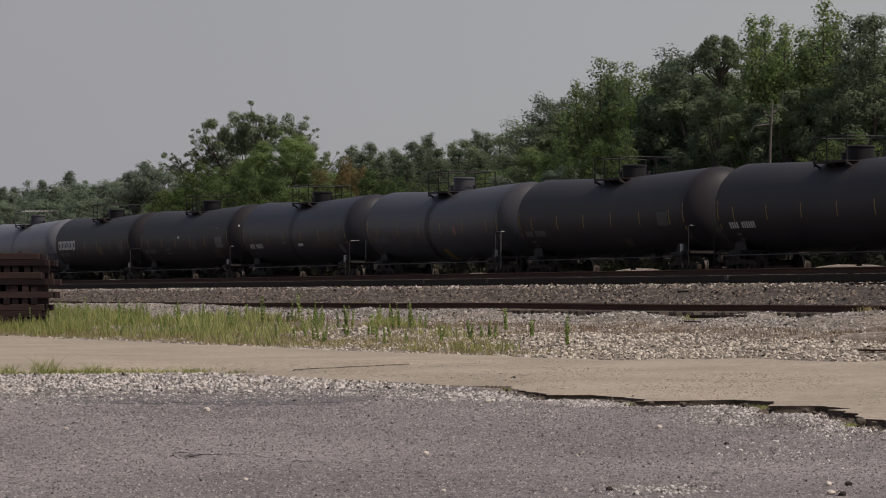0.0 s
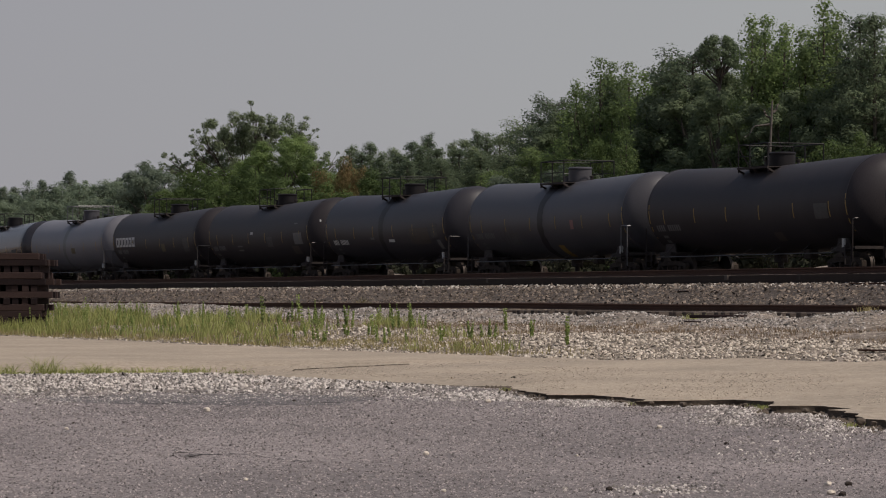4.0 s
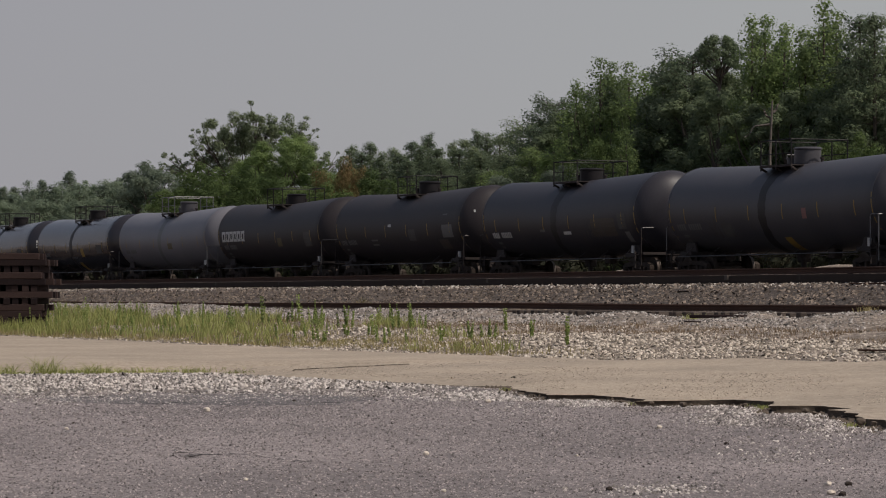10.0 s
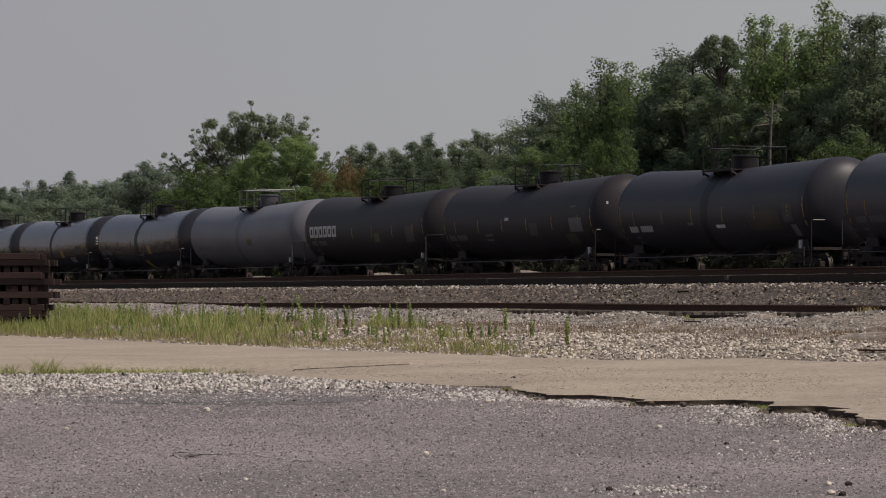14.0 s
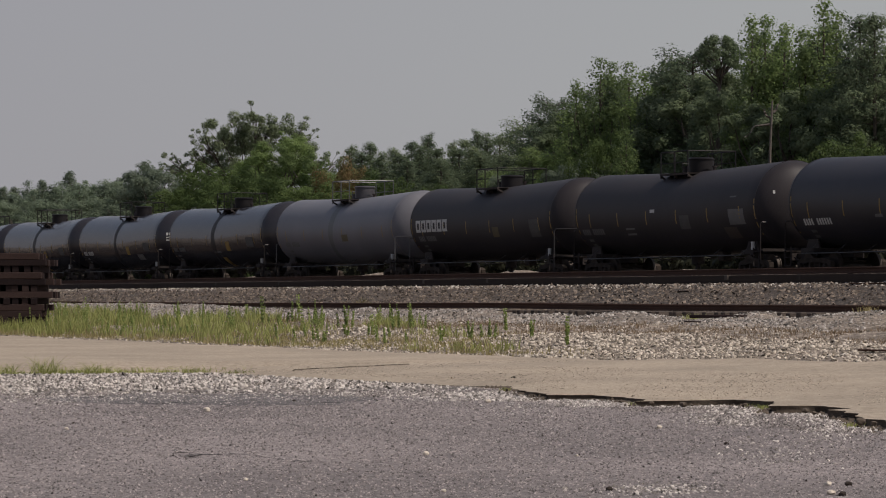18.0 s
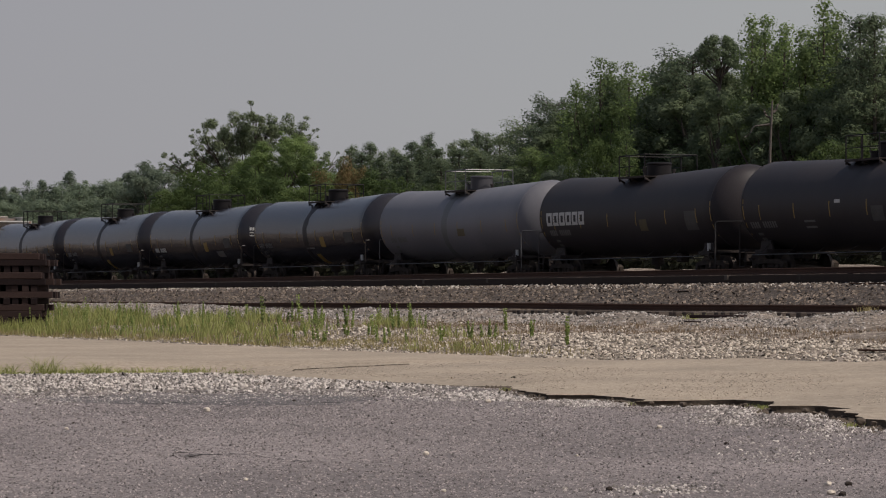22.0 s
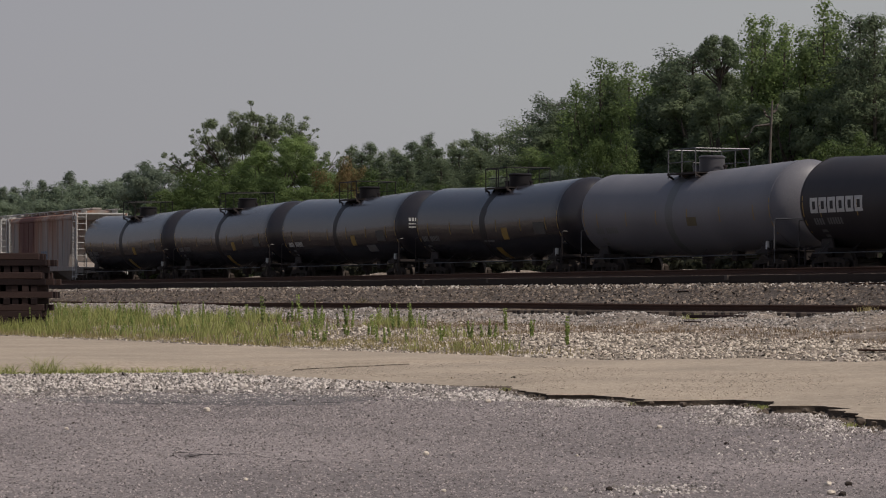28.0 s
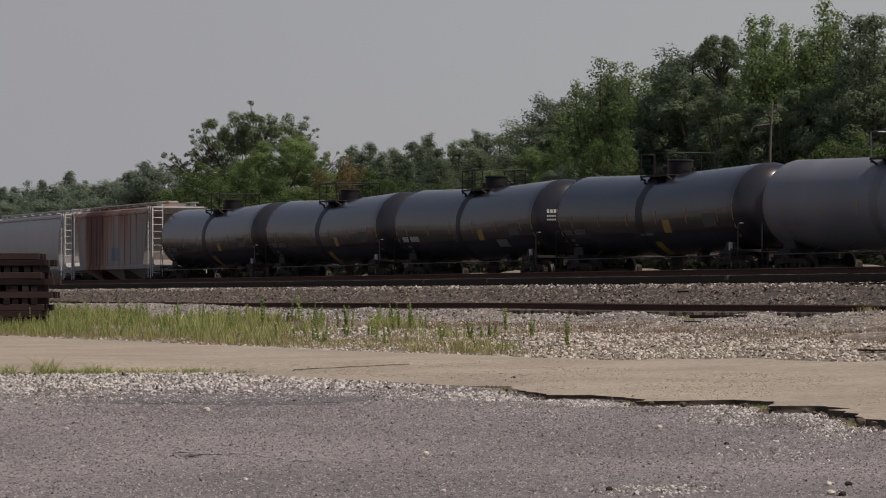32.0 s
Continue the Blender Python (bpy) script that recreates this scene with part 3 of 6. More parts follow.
def build_lot_and_road():
    xs = np.unique(np.concatenate([np.arange(-190, -66, 1.0), np.arange(-66, -60, 0.12), np.arange(-60, -32, 0.05), np.arange(-32, -30, 0.2), np.arange(-30, 30, 0.5)]))
    # lot surface: thin worn sheet
    ys = np.array([-60, -20, -7, 0, 8])
    far = np.interp(xs, [-200, -54, -50.5, -49, -47.5, -44, -41, -34, 40], [-7, -7, 8, 15, 19.0, 18.7, 19.0, 17.6, 17.2]) + np.where(xs < -47.5, 3.0 * np.sin(xs * 2.1) + 2.5 * np.sin(xs * 5.3), 0.3 * np.sin(xs * 1.1) + 0.2 * np.sin(xs * 2.7))
    verts, faces, ny = [], [], len(ys) + 1
    for k, x in enumerate(xs):
        for j, y in enumerate(ys):
            verts.append((x, min(y, far[k] - 0.1 * (len(ys) - j)), 0.012))
        verts.append((x, min(far[k], 20.2), 0.012))
        if k:
            for j in range(ny - 1):
                a = (k - 1) * ny + j
                faces.append((a, a + ny, a + ny + 1, a + 1))
    tagged(new("asphalt_lot", quick_mesh("asphalt_lot", verts, faces, M["asphalt"])), "worn grey asphalt lot strewn with grit", "pavement", kind="structure")
    # road slab with a broken edge
    ap = [(-190, -60, 0.006), (60, -60, 0.006), (60, 21.2, 0.006), (-190, 21.2, 0.006)]
    tagged(new("gravel_apron", quick_mesh("gravel_apron", ap, [(0, 1, 2, 3)], M["apron"])), "pale gravel apron between the lot and the road", "gravel", kind="structure")
    n = len(xs)
    e = edge_y(xs)
    jag = 0.035 * np.sin(xs * 4.7 + np.sin(xs * 2.3)) + 0.02 * np.sin(xs * 11.3 + 2 * np.sin(xs * 1.1))
    e = e + jag * np.interp(xs, [-52, -45], [0.12, 1.0])
    mids = [0.0, 0.3, 1.2, 3.2, 5.4]
    vs = []
    for k, x in enumerate(xs):
        far_y = float(road_far(x))
        row = [e[k]] + [e[k] + m for m in mids[1:]] + [far_y]
        for j, y in enumerate(row):
            if j == len(row) - 1:
                vs.append((x, y, max(0.085 + 0.115 * max(0, y - 20.7) / 8, float(ground_z(x, y)) + 0.02)))
                continue
            vs.append((x, y, (0.085 if j > 1 else (0.0 if j else -0.016) + float(np.interp(x, [-53.5, -51, -45.5, -41, -36], [0.026, 0.038, 0.095, 0.11, 0.13]))) + 0.115 * max(0, (y - 20.7)) / 8 + 0.01 * math.sin(x * 0.8 + y)))
    w = len(mids) + 1
    fs = [((k - 1) * w + j, k * w + j, k * w + j + 1, (k - 1) * w + j + 1) for k in range(1, n) for j in range(w - 1)]
    ob = new("road", quick_mesh("road", vs, fs, M["road"]))
    tagged(ob, "sun-bleached tan asphalt road with a crumbling edge", "road", kind="structure")
    sv, sf = [], []
    for k, x in enumerate(xs):
        t = vs[k * w]
        under = 0.05 + 0.05 * math.sin(x * 1.9) + rng.normal(0, 0.015)
        sv += [t, (x, t[1] + 0.01 + max(0, under) * 0.8, t[2] * 0.45), (x, t[1] - 0.02, -0.01)]
        if k:
            a = (k - 1) * 3
            sf += [(a, a + 1, a + 4, a + 3), (a + 1, a + 2, a + 5, a + 4)]
    edge = new("road_edge", quick_mesh("road_edge", sv, sf, M["road_edge"]))
    tagged(edge, "dark crumbled vertical edge of the asphalt road", "road", kind="structure")


build_lot_and_road()


def crack(name, a, b, lip, seed):
    """The low dark lip of a later asphalt layer, wandering over the road between two places."""
    r = np.random.default_rng(seed)
    vs, fs, n = [], [], 70
    way = Vector((b[0] - a[0], b[1] - a[1], 0))
    side = Vector((-way.y, way.x, 0)).normalized()
    drift = 0.0
    for k in range(n):
        drift = drift * 0.9 + r.normal(0, 0.04)
        p = Vector((a[0], a[1], 0)) + way * (k / (n - 1)) + side * drift
        z = 0.094 + 0.115 * max(0, p.y - 20.7) / 8
        w = lip * (0.3 + 0.9 * r.random())
        vs += [(p.x, p.y - 0.03, z - 0.02), (p.x, p.y, z + w), (p.x, p.y + 0.10, z + w * 0.4), (p.x, p.y + 0.14, z - 0.02)]
        if k:
            q = 4 * k - 4
            fs += [(q + j, q + j + 1, q + j + 5, q + j + 4) for j in range(3)]
    tagged(new(name, quick_mesh(name, vs, fs, M["road_edge"])), "thin dark seam in the tan road", "seam", kind="structure")


def on_road(px, py, z=0.13):
    far = (EYE_Z - z) * FOCAL / (py - HORIZON)
    way = FWD + RIGHT * ((px - 784) / FOCAL)
    return way.x * far, way.y * far


def dark_patch(name, cx, cy, rx, ry, seed):
    """A darker resurfaced area of the lot with a frayed outline."""
    r = np.random.default_rng(seed)
    ring = [(cx + rx * math.cos(k * 0.0785) * (1 + 0.12 * math.sin(k * 0.5) + r.normal(0, 0.05)), cy + ry * math.sin(k * 0.0785) * (1 + 0.1 * math.sin(k * 0.33 + 1) + r.normal(0, 0.05)), 0.015) for k in range(80)]
    verts = [(cx, cy, 0.015)] + ring
    tagged(new(name, quick_mesh(name, verts, [(0, 1 + k, 1 + (k + 1) % 80) for k in range(80)], M["dark_asphalt"])), "darker patch of resurfaced asphalt on the lot", "pavement", kind="structure")


dark_patch("asphalt_patch", -47.2, 15.2, 3.0, 2.3, 5)


def lot_crack(points, seed):
    """A ragged open crack across the asphalt lot."""
    r = np.random.default_rng(seed)
    line = [Vector((*on_road(a, b, 0.012), 0.0165)) for a, b in points]
    vs, fs = [], []
    for p, q in zip(line, line[1:]):
        for k in range(12):
            c = p.lerp(q, k / 12) + Vector((r.normal(0, 0.05), r.normal(0, 0.05), 0))
            w = 0.01 + 0.03 * r.random()
            vs += [(c.x - w, c.y - w * 0.4, c.z), (c.x + w, c.y + w * 0.4, c.z)]
    fs = [(2 * k, 2 * k + 1, 2 * k + 3, 2 * k + 2) for k in range(len(vs) // 2 - 1)]
    tagged(new("asphalt_crack", quick_mesh("asphalt_crack", vs, fs, M["dark_asphalt"])), "narrow dark crack in the worn asphalt", "crack", kind="structure")


lot_crack(((300, 796), (345, 806), (420, 803), (520, 816), (590, 819)), 1)
lot_crack(((330, 806), (352, 812)), 2)
crack("road_seam", on_road(0, 622), on_road(640, 640), 0.010, 1)
crack("road_seam", on_road(520, 652), on_road(710, 646), 0.003, 2)
crack("road_seam", on_road(1370, 646), on_road(1568, 662), 0.006, 3)


# ---- tracks ----
RAIL_OUT = [(-0.07, 0), (0.07, 0), (0.07, 0.012), (0.012, 0.03), (0.009, 0.125), (0.036, 0.14), (0.036, 0.172), (0.026, 0.178),
            (-0.026, 0.178), (-0.036, 0.172), (-0.036, 0.14), (-0.009, 0.125), (-0.012, 0.03), (-0.07, 0.012)]


def rail_geo(x0, x1, wave=0.0, step=4.0):
    g = Geo()
    xs = np.arange(x0, x1 + 0.01, step)
    n = len(RAIL_OUT)
    vs, fs = [], []
    for k, x in enumerate(xs):
        dz = wave * math.sin(x * 0.11) + wave * 0.5 * math.sin(x * 0.31 + 1)
        vs += [(x, a, b + dz) for a, b in RAIL_OUT]
        if k:
            fs += [((k - 1) * n + i, (k - 1) * n + (i + 1) % n, k * n + (i + 1) % n, k * n + i) for i in range(n)]
    return g.add(vs, fs)


tie_mesh = Geo().box((0, 0, 0), (0.23, 2.6, 0.18), chamfer=0.012).mesh("tie", M["tie"])


def track(name, y, top, x0, x1, tie0, tie1, label, wave=0.0, lift=0.0):
    root = tagged(new(name), label, "railway track", kind="structure")
    root.location = (0, y, top - 0.178)
    for s in (-0.7525, 0.7525):
        rail = part("rail", rail_geo(x0, x1, wave), M["rail"], root, at=pose(0, s, 0))
        if name != "siding_track":
            part("railhead", Geo().box(((x0 + x1) / 2, 0, 0.1795), (x1 - x0, 0.045, 0.003)), M["rail_top"], rail, "bright worn running surface")
    x = tie0
    while x < tie1:
        part("tie", tie_mesh, None, root, at=pose(x, rng.normal(0, 0.04), -0.11 - lift - abs(rng.normal(0, 0.01)), 0, 0, rng.normal(0, 0.6)))
        x += 0.56 + rng.normal(0, 0.02)
    return root


track("siding_track", SIDE_Y, SIDE_Z, -420, 120, -172, -70, "rusty unused siding with weathered wooden ties", wave=0.02)
track("main_track", NEAR_Y, NEAR_Z, -420, 120, -206, -84, "dark rusty main track on a ballast bank")
track("train_track", TRACK_Y, RAIL_Z, -420, 120, -222, -88, "railway track that carries the tank cars")


# ---- rolling stock ----
TANK_R, AXIS_Z, SLOPE = 1.575, 2.64, 0.0208
shared = {}


def once(key, make):
    if key not in shared:
        shared[key] = make()
    return shared[key]


def tank_z(x, half, r=TANK_R):
    """Height of the tank's axis: both halves slope down to the middle."""
    return AXIS_Z + (abs(x) - half) * SLOPE


def tank_geo(half, r):
    g = Geo()
    seg = 56
    rows = []
    head = r * 0.5
    for i in range(1, 9):
        w = i / 8 * math.pi / 2
        rows.append((-half - head * math.cos(w), r * math.sin(w)))
    n = 26
    for i in range(n + 1):
        x = -half + 2 * half * i / n
        rows.append((x, r))
    for i in range(7, 0, -1):
        w = i / 8 * math.pi / 2
        rows.append((half + head * math.cos(w), r * math.sin(w)))
    vs, fs = [], []
    for x, rad in rows:
        z = tank_z(max(-half, min(half, x)), half)
        vs += [(x, rad * math.cos(2 * math.pi * j / seg), z + rad * math.sin(2 * math.pi * j / seg)) for j in range(seg)]
    for k in range(1, len(rows)):
        fs += [((k - 1) * seg + j, (k - 1) * seg + (j + 1) % seg, k * seg + (j + 1) % seg, k * seg + j) for j in range(seg)]
    vs += [(-half - head, 0, AXIS_Z), (half + head, 0, AXIS_Z)]
    a, b = len(vs) - 2, len(vs) - 1
    last = (len(rows) - 1) * seg
    fs += [(a, j, (j + 1) % seg) for j in range(seg)] + [(b, last + (j + 1) % seg, last + j) for j in range(seg)]
    return g.add(vs, fs)


def ring_geo(x, half, r, width, proud):
    """A belt round the tank."""
    g = Geo()
    seg = 48
    vs, fs = [], []
    for dx, rad in ((-width / 2, r - 0.01), (-width / 2, r + proud), (width / 2, r + proud), (width / 2, r - 0.01)):
        z = tank_z(x + dx, half)
        vs += [(x + dx, rad * math.cos(2 * math.pi * j / seg), z + rad * math.sin(2 * math.pi * j / seg)) for j in range(seg)]
    for k in range(3):
        fs += [(k * seg + j, k * seg + (j + 1) % seg, (k + 1) * seg + (j + 1) % seg, (k + 1) * seg + j) for j in range(seg)]
    return g.add(vs, fs)


def mid_band_geo(half, r, seed):
    """A ragged band round the middle of the tank, widest under the platform."""
    rr = random.Random(seed)
    g, seg, vs = Geo(), 96, []
    a, b = -0.55, 0.15
    for j in range(seg + 1):
        w = 2 * math.pi * j / seg
        top = max(0.0, math.sin(w))
        a += 0.25 * (-0.48 - 0.22 * top ** 6 - a) + rr.uniform(-0.05, 0.05)
        b += 0.25 * (0.10 + 0.30 * top ** 6 - b) + rr.uniform(-0.05, 0.05)
        for x in (a, b):
            z = tank_z(x, half)
            vs.append((x, (r + 0.004) * math.cos(w), z + (r + 0.004) * math.sin(w)))
    return g.add(vs, [(2 * j, 2 * j + 1, 2 * j + 3, 2 * j + 2) for j in range(seg)])


def decal_geo(x0, x1, z0, z1, half, r, lean=0.0, g=None, proud=0.006):
    """A thin curved patch on the near side of a tank, between two heights above the rail."""
    g = g or Geo()
    n, vs, fs = 4, [], []
    for k in range(n + 1):
        z = z0 + (z1 - z0) * k / n
        for x in (x0, x1):
            xx = x + lean * (z - z0)
            c = tank_z(xx, half)
            s = max(-0.98, min(0.98, (z - c) / r))
            w = math.asin(s)
            vs.append((xx, -(r + proud) * math.cos(w), c + (r + proud) * math.sin(w)))
    fs = [(2 * k, 2 * k + 1, 2 * k + 3, 2 * k + 2) for k in range(n)]
    return g.add(vs, fs)


def wheelset_mesh():
    g = Geo()
    g.cyl((0, -1.0, 0), (0, 1.0, 0), 0.08, 10)
    for s in (-1, 1):
        rows = ((0.62, 0.06), (0.66, 0.30), (0.69, 0.40), (0.69, 0.485), (0.715, 0.485), (0.72, 0.458), (0.825, 0.450), (0.825, 0.39), (0.78, 0.31), (0.80, 0.12), (0.83, 0.10))
        seg, vs, fs = 28, [], []
        for y, r in rows:
            vs += [(r * math.cos(2 * math.pi * j / seg), s * y, r * math.sin(2 * math.pi * j / seg)) for j in range(seg)]
        for k in range(1, len(rows)):
            fs += [((k - 1) * seg + j, (k - 1) * seg + (j + 1) % seg, k * seg + (j + 1) % seg, k * seg + j) for j in range(seg)]
        fs.append(tuple((len(rows) - 1) * seg + j for j in range(seg)))
        g.add(vs, fs)
    return g.mesh("wheelset", M["wheel"], 40)


def side_frame_mesh():
    g = Geo()
    top = [(-1.2, 0.60), (-1.0, 0.70), (-0.45, 0.74), (0.45, 0.74), (1.0, 0.70), (1.2, 0.60)]
    g.prism(top + [(1.2, 0.44), (0.95, 0.52), (0.42, 0.58), (-0.42, 0.58), (-0.95, 0.52), (-1.2, 0.44)], -0.09, 0.09)
    g.prism([(-0.95, 0.52), (-0.80, 0.54), (-0.36, 0.24), (0.36, 0.24), (0.80, 0.54), (0.95, 0.52), (0.48, 0.13), (-0.48, 0.13)], -0.09, 0.09)
    for s in (-1, 1):
        g.box((s * 0.36, 0, 0.42), (0.12, 0.16, 0.40), chamfer=0.02)
        g.box((s * 1.03, 0, 0.46), (0.30, 0.20, 0.16), chamfer=0.03)
    return g.mesh("side_frame", M["truck"])


def spring_mesh():
    g = Geo()
    for i in range(3):
        for j in range(7):
            g.cyl(((i - 1) * 0.16, 0, 0.25 + j * 0.035), ((i - 1) * 0.16, 0, 0.268 + j * 0.035), 0.066, 10)
    return g.mesh("spring_group", M["truck"])


wheelsets = []


def truck(parent, x):
    """A two-axle truck: side frames, bolster, springs, brake beams, wheelsets that roll."""
    t = part("truck", once("bolster", lambda: Geo().box((0, 0, 0.56), (0.40, 2.0, 0.24), chamfer=0.04).cyl((0, 0, 0.6), (0, 0, 0.9), 0.25, 16).mesh("truck", M["truck"])), None, parent, "grimy cast steel truck", at=pose(x, 0, 0))
    for s in (-1, 1):
        part("side_frame", once("side_frame", side_frame_mesh), None, t, at=pose(0, s * 1.0, 0))
        part("spring_group", once("spring", spring_mesh), None, t, at=pose(0, s * 1.0, 0))
        part("brake_beam", once("beam", lambda: Geo().box((0, 0, 0.40), (0.09, 1.5, 0.12), chamfer=0.02).mesh("brake_beam", M["under"])), None, t, at=pose(s * 0.42, 0, 0))
        for e in (-1, 1):
            part("bearing_cap", once("cap", lambda: Geo().cyl((0, -0.05, 0), (0, 0.07, 0), 0.105, 14).cyl((0, -0.075, 0), (0, -0.05, 0), 0.07, 10).mesh("bearing_cap", M["truck"], 40)), None, t, at=pose(e * 0.889, s * 1.14, 0.457, 0, 0, 0 if s < 0 else 180))
        w = part("wheelset", once("wheelset", wheelset_mesh), None, t, at=pose(s * 0.889, 0, 0.457))
        wheelsets.append((w, s * 0.889))
    return t


def coupler_mesh():
    g = Geo()
    g.box((0.35, 0, 0.86), (0.9, 0.16, 0.18), chamfer=0.03)
    g.prism([(0.75, 0.70), (1.02, 0.72), (1.08, 0.86), (1.02, 1.0), (0.75, 1.02)], -0.16, 0.12)
    g.box((1.02, 0.06, 0.86), (0.14, 0.12, 0.26), chamfer=0.03)
    return g.mesh("coupler", M["under"])


def hose_mesh():
    g = Geo()
    pts = [(0.5, -0.3, 0.8), (0.75, -0.3, 0.72), (0.95, -0.25, 0.5), (1.1, -0.12, 0.38), (1.2, 0, 0.42)]
    return g.pipe(pts, 0.03).mesh("air_hose", M["under"])


def end_gear(car, half_car, s, tank_half, rail_kind, hr_mat="dull_pipe"):
    """Stub sill, end platform, handrails, ladder, coupler and air hose at one end."""
    turn = pose(0, 0, 0, 0, 0, 0 if s > 0 else 180)
    inner = tank_half - 2.0
    sill = Geo()
    sill.box(((inner + half_car - 0.75) / 2, 0, 0.92), (half_car - 0.75 - inner, 0.40, 0.36), chamfer=0.02)
    sill.box((half_car - 0.82, 0, 0.90), (0.16, 0.62, 0.46), chamfer=0.02)
    part("stub_sill", once(("sill", tank_half, half_car), lambda: sill.mesh("stub_sill", M["under"])), None, car, at=turn)
    sx = half_car - 1.05
    deck = Geo()
    for y in range(-9, 10):
        deck.box((sx, y * 0.15, 1.06), (0.62, 0.035, 0.04))
    deck.box((sx - 0.32, 0, 1.05), (0.04, 2.9, 0.10)).box((sx + 0.32, 0, 1.05), (0.04, 2.9, 0.10))
    part("end_platform", once(("deck", half_car), lambda: deck.mesh("end_platform", M["under"])), None, car, "slatted dark end platform", at=turn)
    cradle = Geo()
    cx = half_car - 2.1
    for y in (-1, 1):
        cradle.prism([(cx - 0.5, 0.98), (cx + 0.5, 0.98), (cx + 0.35, 1.38), (cx - 0.35, 1.38)], y * 1.10 - 0.03, y * 1.10 + 0.03)
    cradle.box((cx, 0, 1.0), (0.9, 2.7, 0.14))
    part("bolster_saddle", once(("cradle", half_car), lambda: cradle.mesh("bolster_saddle", M["under"])), None, car, at=turn)
    for y in (-1, 1):
        hr = Geo()
        hx = half_car - 0.78
        if rail_kind == 0:
            hr.pipe([(hx, y * 1.5, 0.60), (hx, y * 1.5, 1.97)], 0.019)
        else:
            if rail_kind == 2:
                hr.pipe([(hx - 0.05, y * 1.5, 0.60), (hx - 0.05, y * 1.5, 2.05), (hx + 0.0, y * 1.45, 2.12), (hx + 0.62, y * 0.7, 2.12), (hx + 0.66, y * 0.3, 2.12)], 0.024)
            else:
                hr.pipe([(hx - 0.55, y * 1.5, 0.60), (hx - 0.55, y * 1.5, 2.05), (hx - 0.5, y * 1.5, 2.12), (hx, y * 1.5, 2.12), (hx, y * 1.5, 0.60)], 0.022)
                hr.pipe([(hx, y * 1.5, 2.12), (hx + 0.03, y * 0.3, 2.12)], 0.02)
        part("end_handrail", once(("hr", half_car, rail_kind, y, hr_mat), lambda: hr.mesh("end_handrail", M[hr_mat])), None, car, "dull galvanised grab rail", at=turn)
        bar = Geo().pipe([(hx, y * 1.5, 1.97), (hx + 0.03, y * 1.45, 2.02), (hx + 0.03, y * 0.2, 2.02)], 0.022)
        if rail_kind == 0:
            part("grab_bar", once(("bar", half_car, y), lambda: bar.mesh("grab_bar", M["dull_pipe"])), None, car, "worn bright steel grab bar", at=turn)
        lad = Geo()
        lx = half_car - 1.05
        for d in (-0.22, 0.22):
            lad.box((lx + d, y * 1.52, 0.80), (0.035, 0.05, 0.66))
        for z in (0.48, 0.75, 1.0):
            lad.cyl((lx - 0.22, y * 1.54, z), (lx + 0.22, y * 1.54, z), 0.014, 6)
        part("sill_step", once(("step", half_car, y), lambda: lad.mesh("sill_step", M["under"])), None, car, at=turn)
    part("coupler", once("coupler", coupler_mesh), None, car, at=turn @ pose(half_car - 1.05, 0, 0))
    part("air_hose", once("hose", hose_mesh), None, car, at=turn @ pose(half_car - 1.05, 0, 0))


